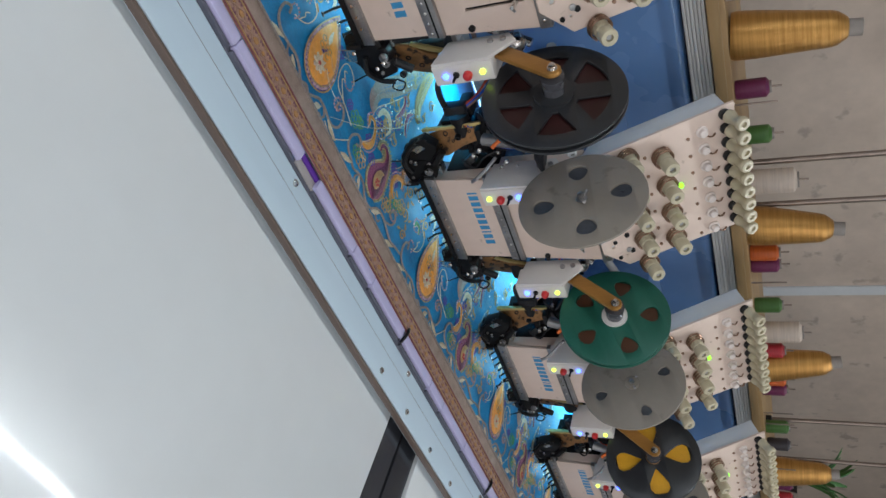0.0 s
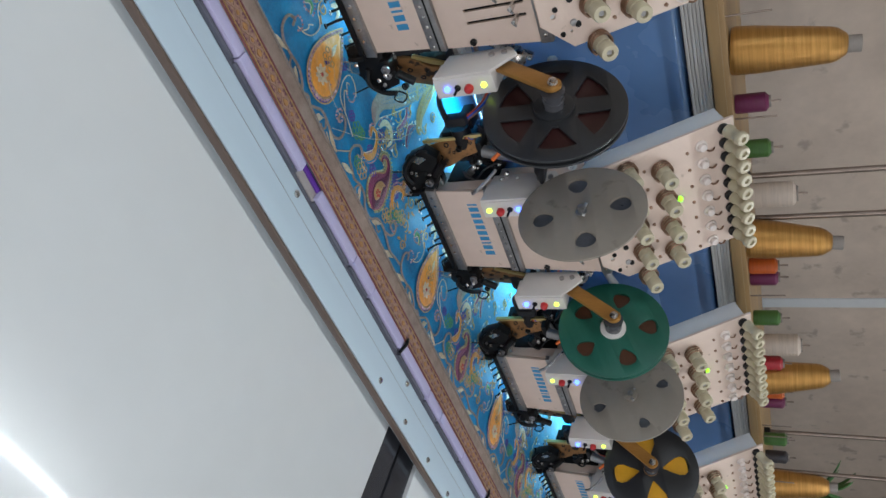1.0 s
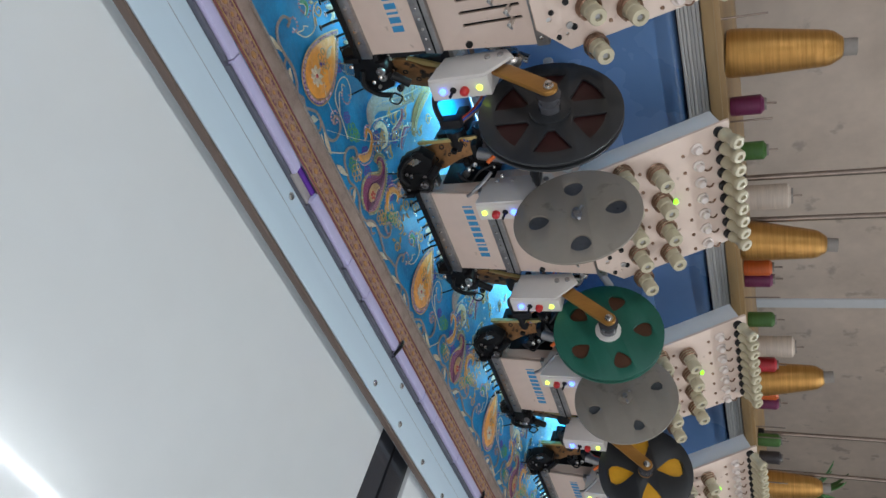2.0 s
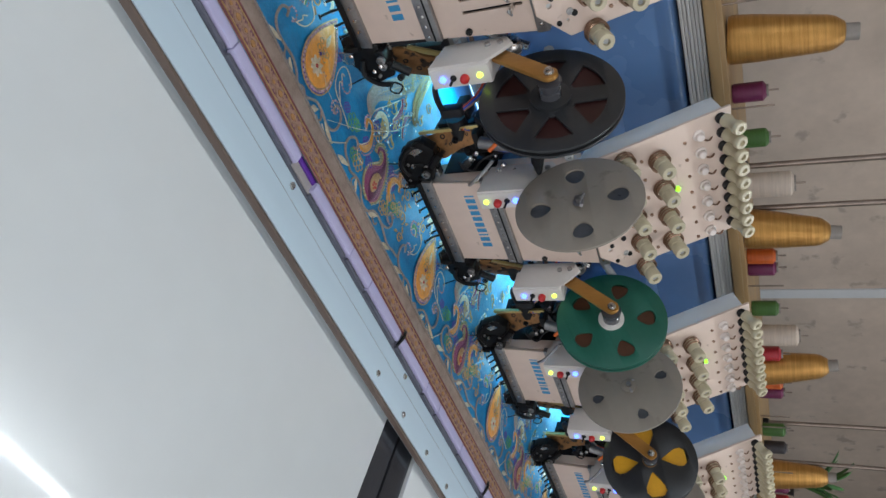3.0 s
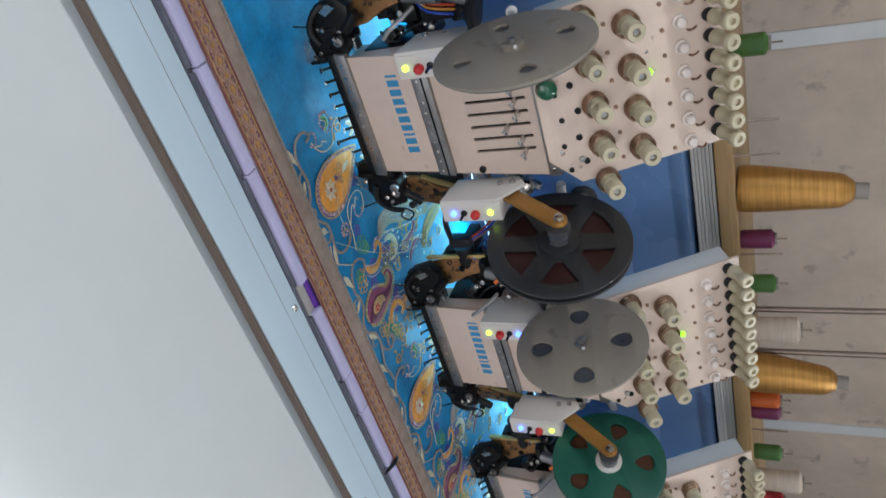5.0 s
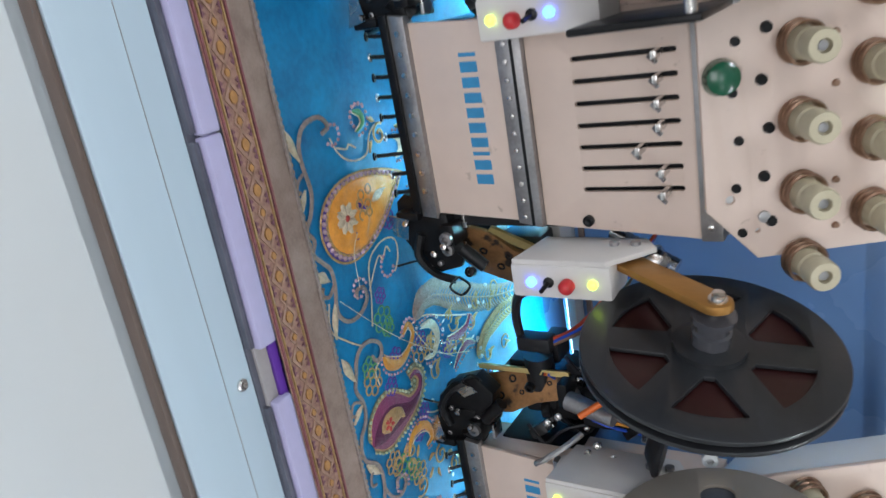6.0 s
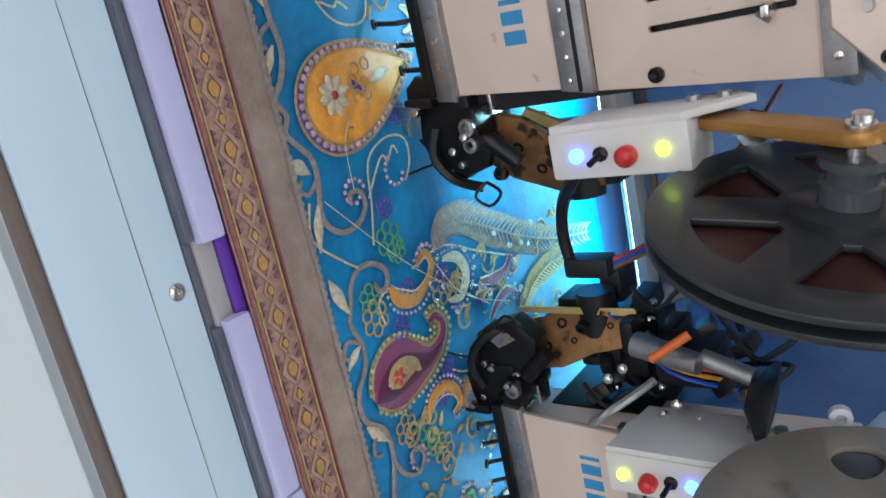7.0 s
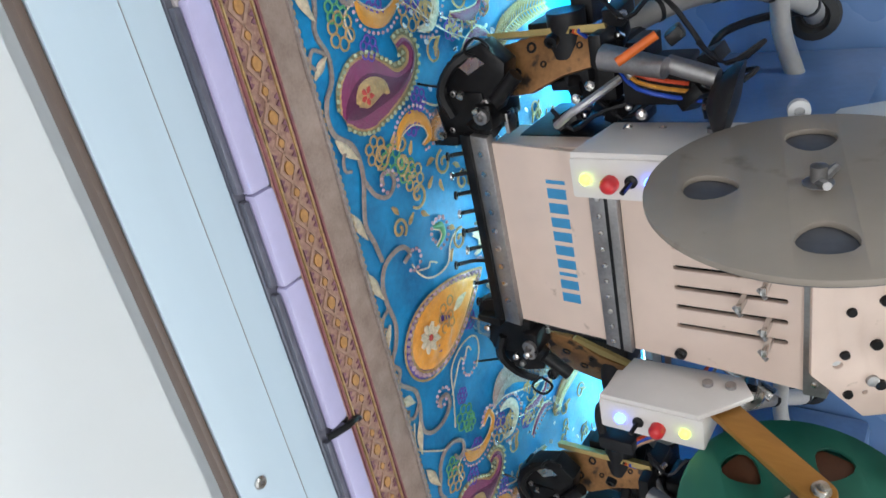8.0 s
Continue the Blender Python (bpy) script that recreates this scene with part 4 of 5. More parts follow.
def reel(name, label, at, axis, radius, windows, colour, film, film_label, gap=0.0085, hub=None, single=False, turn=0.0):
    ob = thing(name, at, label, "sequin reel", "sequin reels")
    m = axis.to_track_quat("Z", "Y").to_matrix().to_4x4()
    m.translation = at
    m = m @ Matrix.Rotation(turn, 4, "Z")
    rim = ring(0, 0, radius, 72)
    bore = ring(0, 0, 0.0055, 14)
    part("front_flange", flat(B(), [rim, bore] + windows, 0.0022, m @ Matrix.Translation((0, 0, 0.0)), 0.0007), colour, ob)
    if not single:
        part("back_flange", flat(B(), [rim, bore], 0.0022, m @ Matrix.Translation((0, 0, -gap)), 0.0007), colour, ob)
        part("film_roll", lathe(B(), m @ Vector((0, 0, -gap + 0.0016)), axis, [(radius * 0.78, 0), (radius * 0.78, gap - 0.0045)], 48), film, ob, film_label)
    else:
        part("film_roll", lathe(B(), m @ Vector((0, 0, -0.0042)), axis, [(0.012, 0), (radius * 0.97, 0), (radius * 0.97, 0.0022), (0.012, 0.0022)], 56), FILM_GREY, ob, "smoky grey sequin film")
    if hub:
        part("hub", lathe(B(), m @ Vector((0, 0, 0.0018)), axis, [(hub[0], 0), (hub[0], 0.004), (hub[0] * 0.8, 0.005), (hub[0] * 0.45, 0.005)], 24), hub[1], ob)
    return ob


TWO_PI = 2 * math.pi
REEL_BLACK = mat("black_reel_plastic", (0.02, 0.021, 0.024), 0.36, vary=0.2, scale=25, coat=0.15, bump=0.05, bump_scale=120)
REEL_GREY = mat("grey_reel_board", (0.25, 0.214, 0.18), 0.55, vary=0.08, scale=12, spots=((0.18, 0.15, 0.122), 30, 0.64))
FILM_GREY = mat("smoky_sequin_film", (0.075, 0.078, 0.088), 0.3, vary=0.3, scale=30)
REEL_GREEN = mat("green_reel_plastic", (0.01, 0.1, 0.068), 0.42, vary=0.12, scale=20, spots=((0.02, 0.06, 0.045), 25, 0.7))
FILM_RED = mat("dark_red_sequin_film", (0.03, 0.008, 0.008), 0.3, vary=0.25, scale=30)
FILM_BROWN = mat("brown_sequin_film", (0.08, 0.03, 0.015), 0.35, vary=0.25, scale=30)
FILM_YELLOW = mat("yellow_sequin_film", (0.72, 0.36, 0.02), 0.35, vary=0.12, scale=30)
wedges = [wedge(TWO_PI * i / 6, 0.36, 0.03, 0.066) for i in range(6)]
ovals4 = [[(math.cos(TWO_PI * i / 4) * (0.05 + 0.0145 * math.cos(a)) - math.sin(TWO_PI * i / 4) * 0.0135 * math.sin(a) * (1 + 0.22 * math.cos(a)),
            math.sin(TWO_PI * i / 4) * (0.05 + 0.0145 * math.cos(a)) + math.cos(TWO_PI * i / 4) * 0.0135 * math.sin(a) * (1 + 0.22 * math.cos(a))) for a in (TWO_PI * j / 18 for j in range(18))] for i in range(4)]
ovals5 = [petal(TWO_PI * i / 5, 0.036, 0.066, 0.24) for i in range(5)]
petals4 = [petal(TWO_PI * i / 4, 0.02, 0.07, 0.34) for i in range(4)]
squares4 = [petal(TWO_PI * i / 4, 0.042, 0.064, 0.17, 8) for i in range(4)]
for k in HEADS:
    off = Vector((PITCH * k, 0, 0))
    if k in (0,):
        reel("sequin_reel", "green plastic sequin reel with five openings and white hub", A_AT + off, A_AXIS, 0.081, ovals5, REEL_GREEN, FILM_BROWN, "brown sequin film", hub=(0.019, WHITE_BOX), turn=0.5)
    elif k in (1, 4):
        reel("sequin_reel", "black sequin reel with four yellow petal openings", A_AT + off, A_AXIS, 0.084, petals4, REEL_BLACK, FILM_YELLOW, "yellow sequin film", hub=(0.013, BRASS), turn=0.3)
    else:
        one = reel("sequin_reel", "black plastic sequin reel with six wedge openings", A_AT + off, A_AXIS, 0.0845, wedges, REEL_BLACK, FILM_RED, "dark red sequin film", hub=(0.024, REEL_BLACK), turn=0.2)
    if k % 2:
        reel("sequin_reel", "thin grey sequin reel with four square openings", B_AT + off, B_AXIS, 0.082, squares4, REEL_GREY, None, "", single=True, hub=(0.012, REEL_GREY), turn=0.5)
    else:
        reel("sequin_reel", "flat grey sequin reel with four round openings", B_AT + off, B_AXIS, 0.083, ovals4, REEL_GREY, None, "", single=True, turn=0.25)


# ---- the embroidered cloth ----
ROSE_LINE = mat("rose_woven_line", (0.22, 0.075, 0.085), 0.6, vary=0.25, scale=300)
cloth = thing("embroidered_cloth", (0.5, 0.0, CLOTH_Z), "turquoise blue silk cloth with gold paisley embroidery under the heads", "cloth")
X0, X1 = -1.95, 3.05


def sheet(x0, x1, y0, y1, z, nx, ny, wave, seed, fold=0.0):
    bm = B()
    rows = []
    for j in range(ny + 1):
        y = y0 + (y1 - y0) * j / ny
        row = []
        for i in range(nx + 1):
            x = x0 + (x1 - x0) * i / nx
            h = wave * noise.noise(Vector((x * 9, y * 14, seed))) + fold * noise.noise(Vector((x * 45, y * 8, seed + 5)))
            row.append(bm.verts.new((x, y, z + h)))
        rows.append(row)
    for a, b in zip(rows, rows[1:]):
        for i in range(nx):
            bm.faces.new((a[i], a[i + 1], b[i + 1], b[i]))
    return bm


part("silk_sheet", sheet(X0, X1, -0.16, BODY_Y + 0.01, CLOTH_Z - 0.001, 500, 36, 0.0016, 1.0, 0.0004), SILK, cloth, "turquoise blue silk", 180)
part("gauze_hem", sheet(X0, X1, -0.133, -0.1085, CLOTH_Z + 0.0022, 900, 5, 0.0005, 2.0, 0.0016), TAUPE, cloth, "taupe gauze hem", 180)
part("brocade_ribbon", sheet(X0, X1, -0.165, -0.132, CLOTH_Z + 0.0034, 700, 6, 0.0007, 3.0, 0.0008), RIBBON, cloth, "pinkish brown woven brocade ribbon", 180)
for y, r, mm in ((-0.163, 0.0007, ROSE_LINE), (-0.1598, 0.0005, TH_GOLD), (-0.1382, 0.0005, TH_GOLD), (-0.135, 0.0007, ROSE_LINE), (-0.11, 0.0012, TH_BROWN)):
    part("woven_line", box(B(), X0, X1, y - r, y + r, CLOTH_Z + 0.003, CLOTH_Z + 0.0052), mm, cloth)
scal, dia, core, tri = B(), B(), B(), B()
x = -1.0
while x < 1.9:
    lathe(scal, (x, -0.1073, CLOTH_Z + 0.0015), (0, 0, 1), [(0.0026, 0), (0.0022, 0.0012), (0.0008, 0.0016)], 6)
    x += 0.0058
i = 0
x = -1.0
while x < 1.9:
    z = CLOTH_Z + 0.0046
    big = i % 2 == 0
    s = 1.12 if big else 0.7
    flat(dia, [[(x - 0.0105 * s, -0.149), (x, -0.149 - 0.0072 * s), (x + 0.0105 * s, -0.149), (x, -0.149 + 0.0072 * s)], [(x - 0.0075 * s, -0.149), (x, -0.149 - 0.0047 * s), (x + 0.0075 * s, -0.149), (x, -0.149 + 0.0047 * s)]], 0.0012, Matrix.Translation((0, 0, z)))
    flat(core, [ring(x, -0.149, 0.0042 * s, 8, 0.003 * s)], 0.0014, Matrix.Translation((0, 0, z + 0.0003)))
    for sy in (-1, 1):
        for dx in (-0.006, 0.006):
            flat(tri, [[(x + dx - 0.0022, -0.149 + sy * 0.0088), (x + dx + 0.0022, -0.149 + sy * 0.0088), (x + dx, -0.149 + sy * 0.0058)]], 0.001, Matrix.Translation((0, 0, z)))
    x += 0.0165
    i += 1
tagged(part("scallop_edge", scal, TH_GOLD, cloth, "tiny gold scallops"), kind="stuff")
tagged(part("woven_diamond", dia, mat("pink_beige_weave", (0.35, 0.21, 0.155), 0.6, vary=0.2, scale=300), cloth, "woven pinkish diamonds"), kind="stuff")
tagged(part("diamond_centre", core, mat("ochre_weave", (0.4, 0.2, 0.07), 0.5, vary=0.2, scale=300), cloth, "ochre diamond centres"), kind="stuff")
tagged(part("woven_triangle", tri, mat("plum_weave", (0.2, 0.085, 0.11), 0.6, vary=0.2, scale=300), cloth, "small plum triangles"), kind="stuff")

cloth.location.y += FRAME_Y
SETS = range(-1, 5)          # one motif set lies under each head from the second on
U0 = 0.01 - PITCH


def motif(name, bm, material, parents=None, label="", smooth=60):
    """One embroidered motif and its repeats, a head's distance apart, on shared mesh data."""
    first = part(name, bm, material, parents[0] if parents else cloth, label, smooth)
    out = [first]
    for n, k in enumerate(SETS):
        if n:
            ob = new(name, first.data)
            ob.parent = parents[n] if parents else cloth
            if not parents:
                ob.location.x = PITCH * n
            if label:
                ob["label"] = label
            out.append(ob)
    if name in ("beading", "bead_curl", "fine_stem", "feather", "leaf", "blossom", "curling_sprays", "gold_curls", "vine", "sequin_scatter"):
        for ob in out:
            ob["kind"] = "stuff"
    return out


def at(u, v, h=0.0):
    return Vector((U0 + u, v + FRAME_Y, CLOTH_Z + h))


def smooth_line(points, n=5):
    pts = [Vector((*p, 0)) if len(p) == 2 else Vector(p) for p in points]
    out = []
    for i in range(len(pts) - 1):
        p0, p1, p2, p3 = pts[max(i - 1, 0)], pts[i], pts[i + 1], pts[min(i + 2, len(pts) - 1)]
        for s in range(n):
            t = s / n
            out.append(0.5 * (2 * p1 + (p2 - p0) * t + (2 * p0 - 5 * p1 + 4 * p2 - p3) * t * t + (3 * p1 - p0 - 3 * p2 + p3) * t ** 3))
    out.append(pts[-1])
    return out


def cord(bm, points, r=0.0013, h=0.001):
    return hose(bm, [at(p[0], p[1], h) for p in points], r, 5, 0.7)


def swelled(bm, points, width, height=0.0018, h=0.0006, grow=0.0, cross=5):
    """A padded satin shape: points of (u, v, half width) along its spine."""
    line = smooth_line(points, 4)
    rows = []
    for i, p in enumerate(line):
        a, b = line[max(i - 1, 0)], line[min(i + 1, len(line) - 1)]
        d = Vector((b.x - a.x, b.y - a.y, 0)).normalized()
        s = Vector((-d.y, d.x, 0))
        w = max(p.z, 0.0004) * width + grow
        rows.append([bm.verts.new(at(p.x, p.y, h + height * (1 - (2 * c / cross - 1) ** 2)) + s * (w * (2 * c / cross - 1))) for c in range(cross + 1)])
    for lo, hi in zip(rows, rows[1:]):
        for c in range(cross):
            bm.faces.new((lo[c], lo[c + 1], hi[c + 1], hi[c]))
    return bm


def almond(n, cu, cv, tip, blunt, width, s):
    """Outline of a teardrop between its blunt end and its tip, scaled about its middle."""
    b, t = Vector(blunt), Vector(tip)
    axis = t - b
    L = axis.length
    axis.normalize()
    side = Vector((-axis.y, axis.x))
    mid = (b + t) / 2
    out = []
    for i in range(n):
        th = TWO_PI * i / n
        p = mid + axis * (L / 2 * math.cos(th) * s) + side * (width * 0.62 * math.sin(th) * abs(math.sin(th / 2)) ** 1.0 * s)
        out.append((p.x, p.y))
    return out


def padded(bm, outlines, height, h, wrinkle=0.0):
    """A padded patch from nested outlines, outermost first."""
    n = len(outlines[0])
    rows = []
    for j, o in enumerate(outlines):
        f = j / (len(outlines) - 1)
        rows.append([bm.verts.new(at(u, v, h + height * math.sqrt(f) + wrinkle * f * noise.noise(Vector((u * 95, v * 95, 7))))) for u, v in o])
    for lo, hi in zip(rows, rows[1:]):
        for i in range(n):
            bm.faces.new((lo[i], lo[(i + 1) % n], hi[(i + 1) % n], hi[i]))
    bm.faces.new(rows[-1])
    return bm


def bead_line(bm, pts, gap, r, h=0.001):
    acc = 0.0
    last = None
    for p in pts:
        if last is None or (Vector(p) - Vector(last)).length >= gap:
            lathe(bm, at(p[0], p[1], h), (0, 0, 1), [(r, 0), (r * 0.85, r * 0.6), (r * 0.35, r * 0.95)], 7)
            last = p
    return bm


def spiral(cu, cv, r0, r1, a0, turns, n=26):
    return [(cu + (r0 + (r1 - r0) * i / n) * math.cos(a0 + TWO_PI * turns * i / n), cv + (r0 + (r1 - r0) * i / n) * math.sin(a0 + TWO_PI * turns * i / n)) for i in range(n + 1)]


def blossom(bm, cu, cv, r, petals, size):
    for i in range(petals):
        a = TWO_PI * i / petals
        loop = spiral(cu + r * math.cos(a), cv + r * math.sin(a), size, size, 0, 1, 9)
        cord(bm, loop, 0.0009)
    return bm


# orange teardrop
TIP, BLUNT, WIDE = (0.0567, 0.023), (0.0793, -0.083), 0.062
purple = motif("teardrop_motif", padded(B(), [almond(64, 0, 0, TIP, BLUNT, WIDE, s) for s in (1.13, 1.11, 1.0)], 0.0012, 0.0002), TH_PURPLE, None, "orange teardrop with a beaded violet rim")
motif("satin_patch", padded(B(), [almond(64, 0, 0, TIP, BLUNT, WIDE, s) for s in (0.98, 0.95, 0.85, 0.7, 0.55, 0.4, 0.25, 0.12, 0.05)], 0.003, 0.001, 0.006), TH_ORANGE, purple, "puffy orange satin patch")
motif("beading", bead_line(B(), almond(260, 0, 0, TIP, BLUNT, WIDE, 1.055), 0.0056, 0.0025, 0.0014), TH_PEARL, purple, "pinkish pearl beads")
rim = B()
for s, r in ((1.0, 0.0013), (1.15, 0.0011)):
    o = almond(60, 0, 0, TIP, BLUNT, WIDE, s)
    cord(rim, o + [o[0]], r, 0.002)
motif("rim_cord", rim, TH_GOLD, purple, "gold rim cord")
fl = B()
FU, FV = 0.069, -0.06
for i in range(8):
    a = TWO_PI * i / 8 + 0.2
    swelled(fl, [(FU + r * math.cos(a), FV + r * math.sin(a), w) for r, w in ((0.003, 0.0012), (0.0085, 0.0036), (0.0135, 0.0014))], 1.0, 0.0016, 0.0044)
sl = swelled(B(), [(0.066, -0.024, 0.0008), (0.063, -0.014, 0.0042), (0.06, -0.003, 0.0005)], 1.0, 0.0014, 0.0046)
motif("silver_leaf", sl, TH_SILVER, purple, "silver stitched leaf")
motif("silver_flower", fl, TH_SILVER, purple, "silver stitched flower")
motif("flower_eye", lathe(B(), at(FU, FV, 0.0045), (0, 0, 1), [(0.0032, 0), (0.0026, 0.0012), (0.001, 0.0016)], 10), TH_RED, purple, "red flower eye")
curl = B()
for cu, cv in ((0.056, -0.037), (0.066, -0.03), (0.073, -0.04), (0.054, -0.026), (0.063, -0.041), (0.073, -0.03)):
    cord(curl, spiral(cu, cv, 0.0042, 0.0038, 0.5, 0.95, 10), 0.0008, 0.005)
motif("gold_curls", curl, TH_GOLD, purple, "fine gold loops")

# maroon paisley with a hooked tail
SPINE = [(0.2725, -0.0875, 0.002), (0.27, -0.08, 0.0125), (0.2665, -0.068, 0.0195), (0.264, -0.055, 0.0215), (0.267, -0.038, 0.0155), (0.268, -0.022, 0.0085), (0.262, -0.007, 0.004), (0.2505, -0.001, 0.0028), (0.2415, -0.008, 0.0018), (0.243, -0.0175, 0.0006)]
green = motif("paisley_motif", swelled(B(), SPINE, 1.0, 0.0014, 0.0003, 0.0075), mat("olive_gold_thread", (0.26, 0.24, 0.13), 0.45, 0.2, vary=0.3, scale=350, bump=0.6, bump_scale=1200), None, "maroon paisley with gold and beaded rims")
motif("gold_band", swelled(B(), SPINE, 1.0, 0.0019, 0.0006, 0.0042), TH_GOLD, green, "gold couched band")
motif("red_band", swelled(B(), SPINE, 1.0, 0.0021, 0.0009, 0.0022), TH_MAROON, green, "dark maroon band")
motif("maroon_fill", swelled(B(), SPINE, 0.95, 0.0026, 0.001, -0.0012), mat("plum_satin_thread", (0.085, 0.004, 0.045), 0.42, vary=0.25, scale=200, bump=0.5, bump_scale=900, sheen=0.08), green, "plum satin fill")
motif("pale_heart", swelled(B(), [(0.2675, -0.0735, 0.002), (0.2645, -0.065, 0.0088), (0.2625, -0.054, 0.0088), (0.2645, -0.043, 0.0055), (0.27, -0.0395, 0.002)], 1.0, 0.002, 0.0032), TH_GOLD, green, "gold inner leaf")
heart = B()
for i in range(5):
    a = TWO_PI * i / 5
    swelled(heart, [(0.264 + r * math.cos(a), -0.063 + r * math.sin(a), w) for r, w in ((0.0015, 0.001), (0.0045, 0.0022), (0.0068, 0.0006))], 1.0, 0.001, 0.005)
motif("red_blossom", heart, TH_RED, green, "small red blossom")
pb = B()
line = smooth_line([(p[0], p[1], p[2]) for p in SPINE], 14)
for sgn in (-1, 1):
    pts = []
    for i, p in enumerate(line):
        a, b = line[max(i - 1, 0)], line[min(i + 1, len(line) - 1)]
        d = Vector((b.x - a.x, b.y - a.y)).normalized()
        pts.append((p.x - d.y * sgn * (p.z + 0.006), p.y + d.x * sgn * (p.z + 0.006)))
    bead_line(pb, pts, 0.0048, 0.0017, 0.0014)
motif("beading", pb, mat("olive_beads", (0.36, 0.4, 0.26), 0.3, 0.2, vary=0.2, scale=90, island=True), green, "small olive beads")

# feathers
def feather(points, n, size):
    bm = B()
    cord(bm, points, 0.0012, 0.0015)
    ln = smooth_line([(p[0], p[1]) for p in points], 8)
    step = max(1, len(ln) // n)
    for i in range(0, len(ln) - 1, step):
        p, d = ln[i], (ln[min(i + 1, len(ln) - 1)] - ln[i]).normalized()
        f = size * (0.55 + 0.45 * math.sin(math.pi * (i + 4) / (len(ln) + 4)))
        for sgn in (-1, 1):
            s = Vector((-d.y, d.x, 0)) * sgn
            a, b, c = p, p + s * f * 0.55 + d * f * 0.5, p + s * f * 0.9 + d * f * 1.35
            swelled(bm, [(a.x, a.y, 0.0008), (b.x, b.y, 0.0017), (c.x, c.y, 0.0003)], 1.0, 0.001, 0.0006, 0, 3)
    return bm


motif("feather", feather([(0.194, 0.009), (0.1855, 0.024), (0.186, 0.048), (0.203, 0.085), (0.226, 0.132), (0.245, 0.183), (0.262, 0.255)], 30, 0.0175), mat("pinkish_silver_thread", (0.4, 0.31, 0.27), 0.4, 0.25, vary=0.3, scale=320, bump=0.6, bump_scale=1400), None, "silver and pink feather")
motif("feather", feather([(0.287, 0.112), (0.273, 0.134), (0.266, 0.17), (0.268, 0.215)], 18, 0.013), TH_GOLD, None, "gold feather")

# padded satin curls: spine points of (u, v, half width)
def curl_edge(pts, off, n=10):
    line, out = smooth_line(pts, n), []
    for i, p in enumerate(line):
        a, b = line[max(i - 1, 0)], line[min(i + 1, len(line) - 1)]
        d = Vector((b.x - a.x, b.y - a.y)).normalized()
        out.append((p.x - d.y * (p.z + abs(off)) * (1 if off > 0 else -1), p.y + d.x * (p.z + abs(off)) * (1 if off > 0 else -1)))
    return out


CURLS = [("yellow_crescent", TH_YELLOW, "yellow satin crescent", [(0.199, -0.014, 0.001), (0.1935, -0.003, 0.003), (0.204, 0.0025, 0.0032), (0.2155, -0.007, 0.0035), (0.2215, -0.024, 0.0055), (0.2145, -0.041, 0.006), (0.203, -0.048, 0.001)]),
         ("yellow_crescent", TH_YELLOW, "yellow satin crescent", [(0.313, -0.042, 0.0008), (0.301, -0.032, 0.0036), (0.297, -0.016, 0.0054), (0.3055, -0.002, 0.0045), (0.3185, 0.0005, 0.0034), (0.322, -0.011, 0.001)]),
         ("maroon_crescent", TH_MAROON, "maroon satin crescent", [(0.234, 0.106, 0.001), (0.2445, 0.096, 0.0042), (0.2455, 0.076, 0.005), (0.2385, 0.057, 0.001)]),
         ("maroon_crescent", TH_MAROON, "maroon satin crescent", [(0.27, 0.108, 0.001), (0.2625, 0.094, 0.0042), (0.266, 0.076, 0.0045), (0.275, 0.06, 0.001)]),
         ("green_crescent", TH_GREEN, "green satin curl", [(-0.012, -0.022, 0.0008), (-0.008, -0.011, 0.0036), (0.001, -0.0105, 0.003), (0.006, -0.022, 0.0008)]),
         ("silver_crescent", TH_SILVER, "silver satin curl", [(0.205, 0.015, 0.001), (0.21, 0.034, 0.0045), (0.2265, 0.042, 0.005), (0.2405, 0.03, 0.0042), (0.239, 0.012, 0.001)]),
         ("silver_crescent", TH_SILVER, "silver satin curl", [(0.074, 0.034, 0.001), (0.083, 0.043, 0.0042), (0.095, 0.038, 0.0038), (0.093, 0.026, 0.001)]),
         ("silver_crescent", TH_SILVER, "silver satin curl", [(0.02, 0.028, 0.001), (0.027, 0.04, 0.0042), (0.038, 0.037, 0.0036), (0.04, 0.026, 0.001)])]
for name, mm, lab, pts in CURLS:
    body = motif(name, swelled(B(), pts, 1.0, 0.002, 0.0006), mm, None, lab)
    motif("beading", bead_line(B(), curl_edge(pts, 0.0032), 0.0042, 0.0015), TH_PEARL, body, "tiny pearl beads")
    motif("edge_cord", cord(B(), curl_edge(pts, -0.0006, 4), 0.0007, 0.0014), TH_SILVER, body)

# running vine along the hem with leaves and tendrils
vine = B()
VINE = [(-0.003, -0.064), (-0.007, -0.055), (-0.0155, -0.062), (-0.0165, -0.074), (-0.012, -0.086), (0.0, -0.0935), (0.016, -0.094), (0.03, -0.0915), (0.041, -0.092), (0.054, -0.098), (0.0635, -0.106), (0.074, -0.1), (0.0835, -0.1045), (0.093, -0.097), (0.103, -0.089), (0.118, -0.0885), (0.136, -0.0925), (0.147, -0.0885), (0.154, -0.077), (0.1525, -0.062), (0.144, -0.052), (0.134, -0.0535), (0.132, -0.0625), (0.138, -0.066)]
BRANCH = [(0.255, -0.098), (0.245, -0.0885), (0.229, -0.086), (0.213, -0.092), (0.2, -0.087), (0.189, -0.083), (0.1815, -0.074), (0.1815, -0.06), (0.19, -0.0485), (0.2, -0.049), (0.203, -0.057), (0.196, -0.062)]
RUNNER = [(0.255, -0.098), (0.266, -0.102), (0.279, -0.0995), (0.2905, -0.087), (0.303, -0.083), (0.318, -0.084), (0.332, -0.089), (0.35, -0.094), (0.366, -0.09), (0.383, -0.087)]
TWIG = [(0.318, -0.084), (0.334, -0.076), (0.341, -0.063), (0.334, -0.053), (0.324, -0.056), (0.324, -0.065), (0.331, -0.066)]
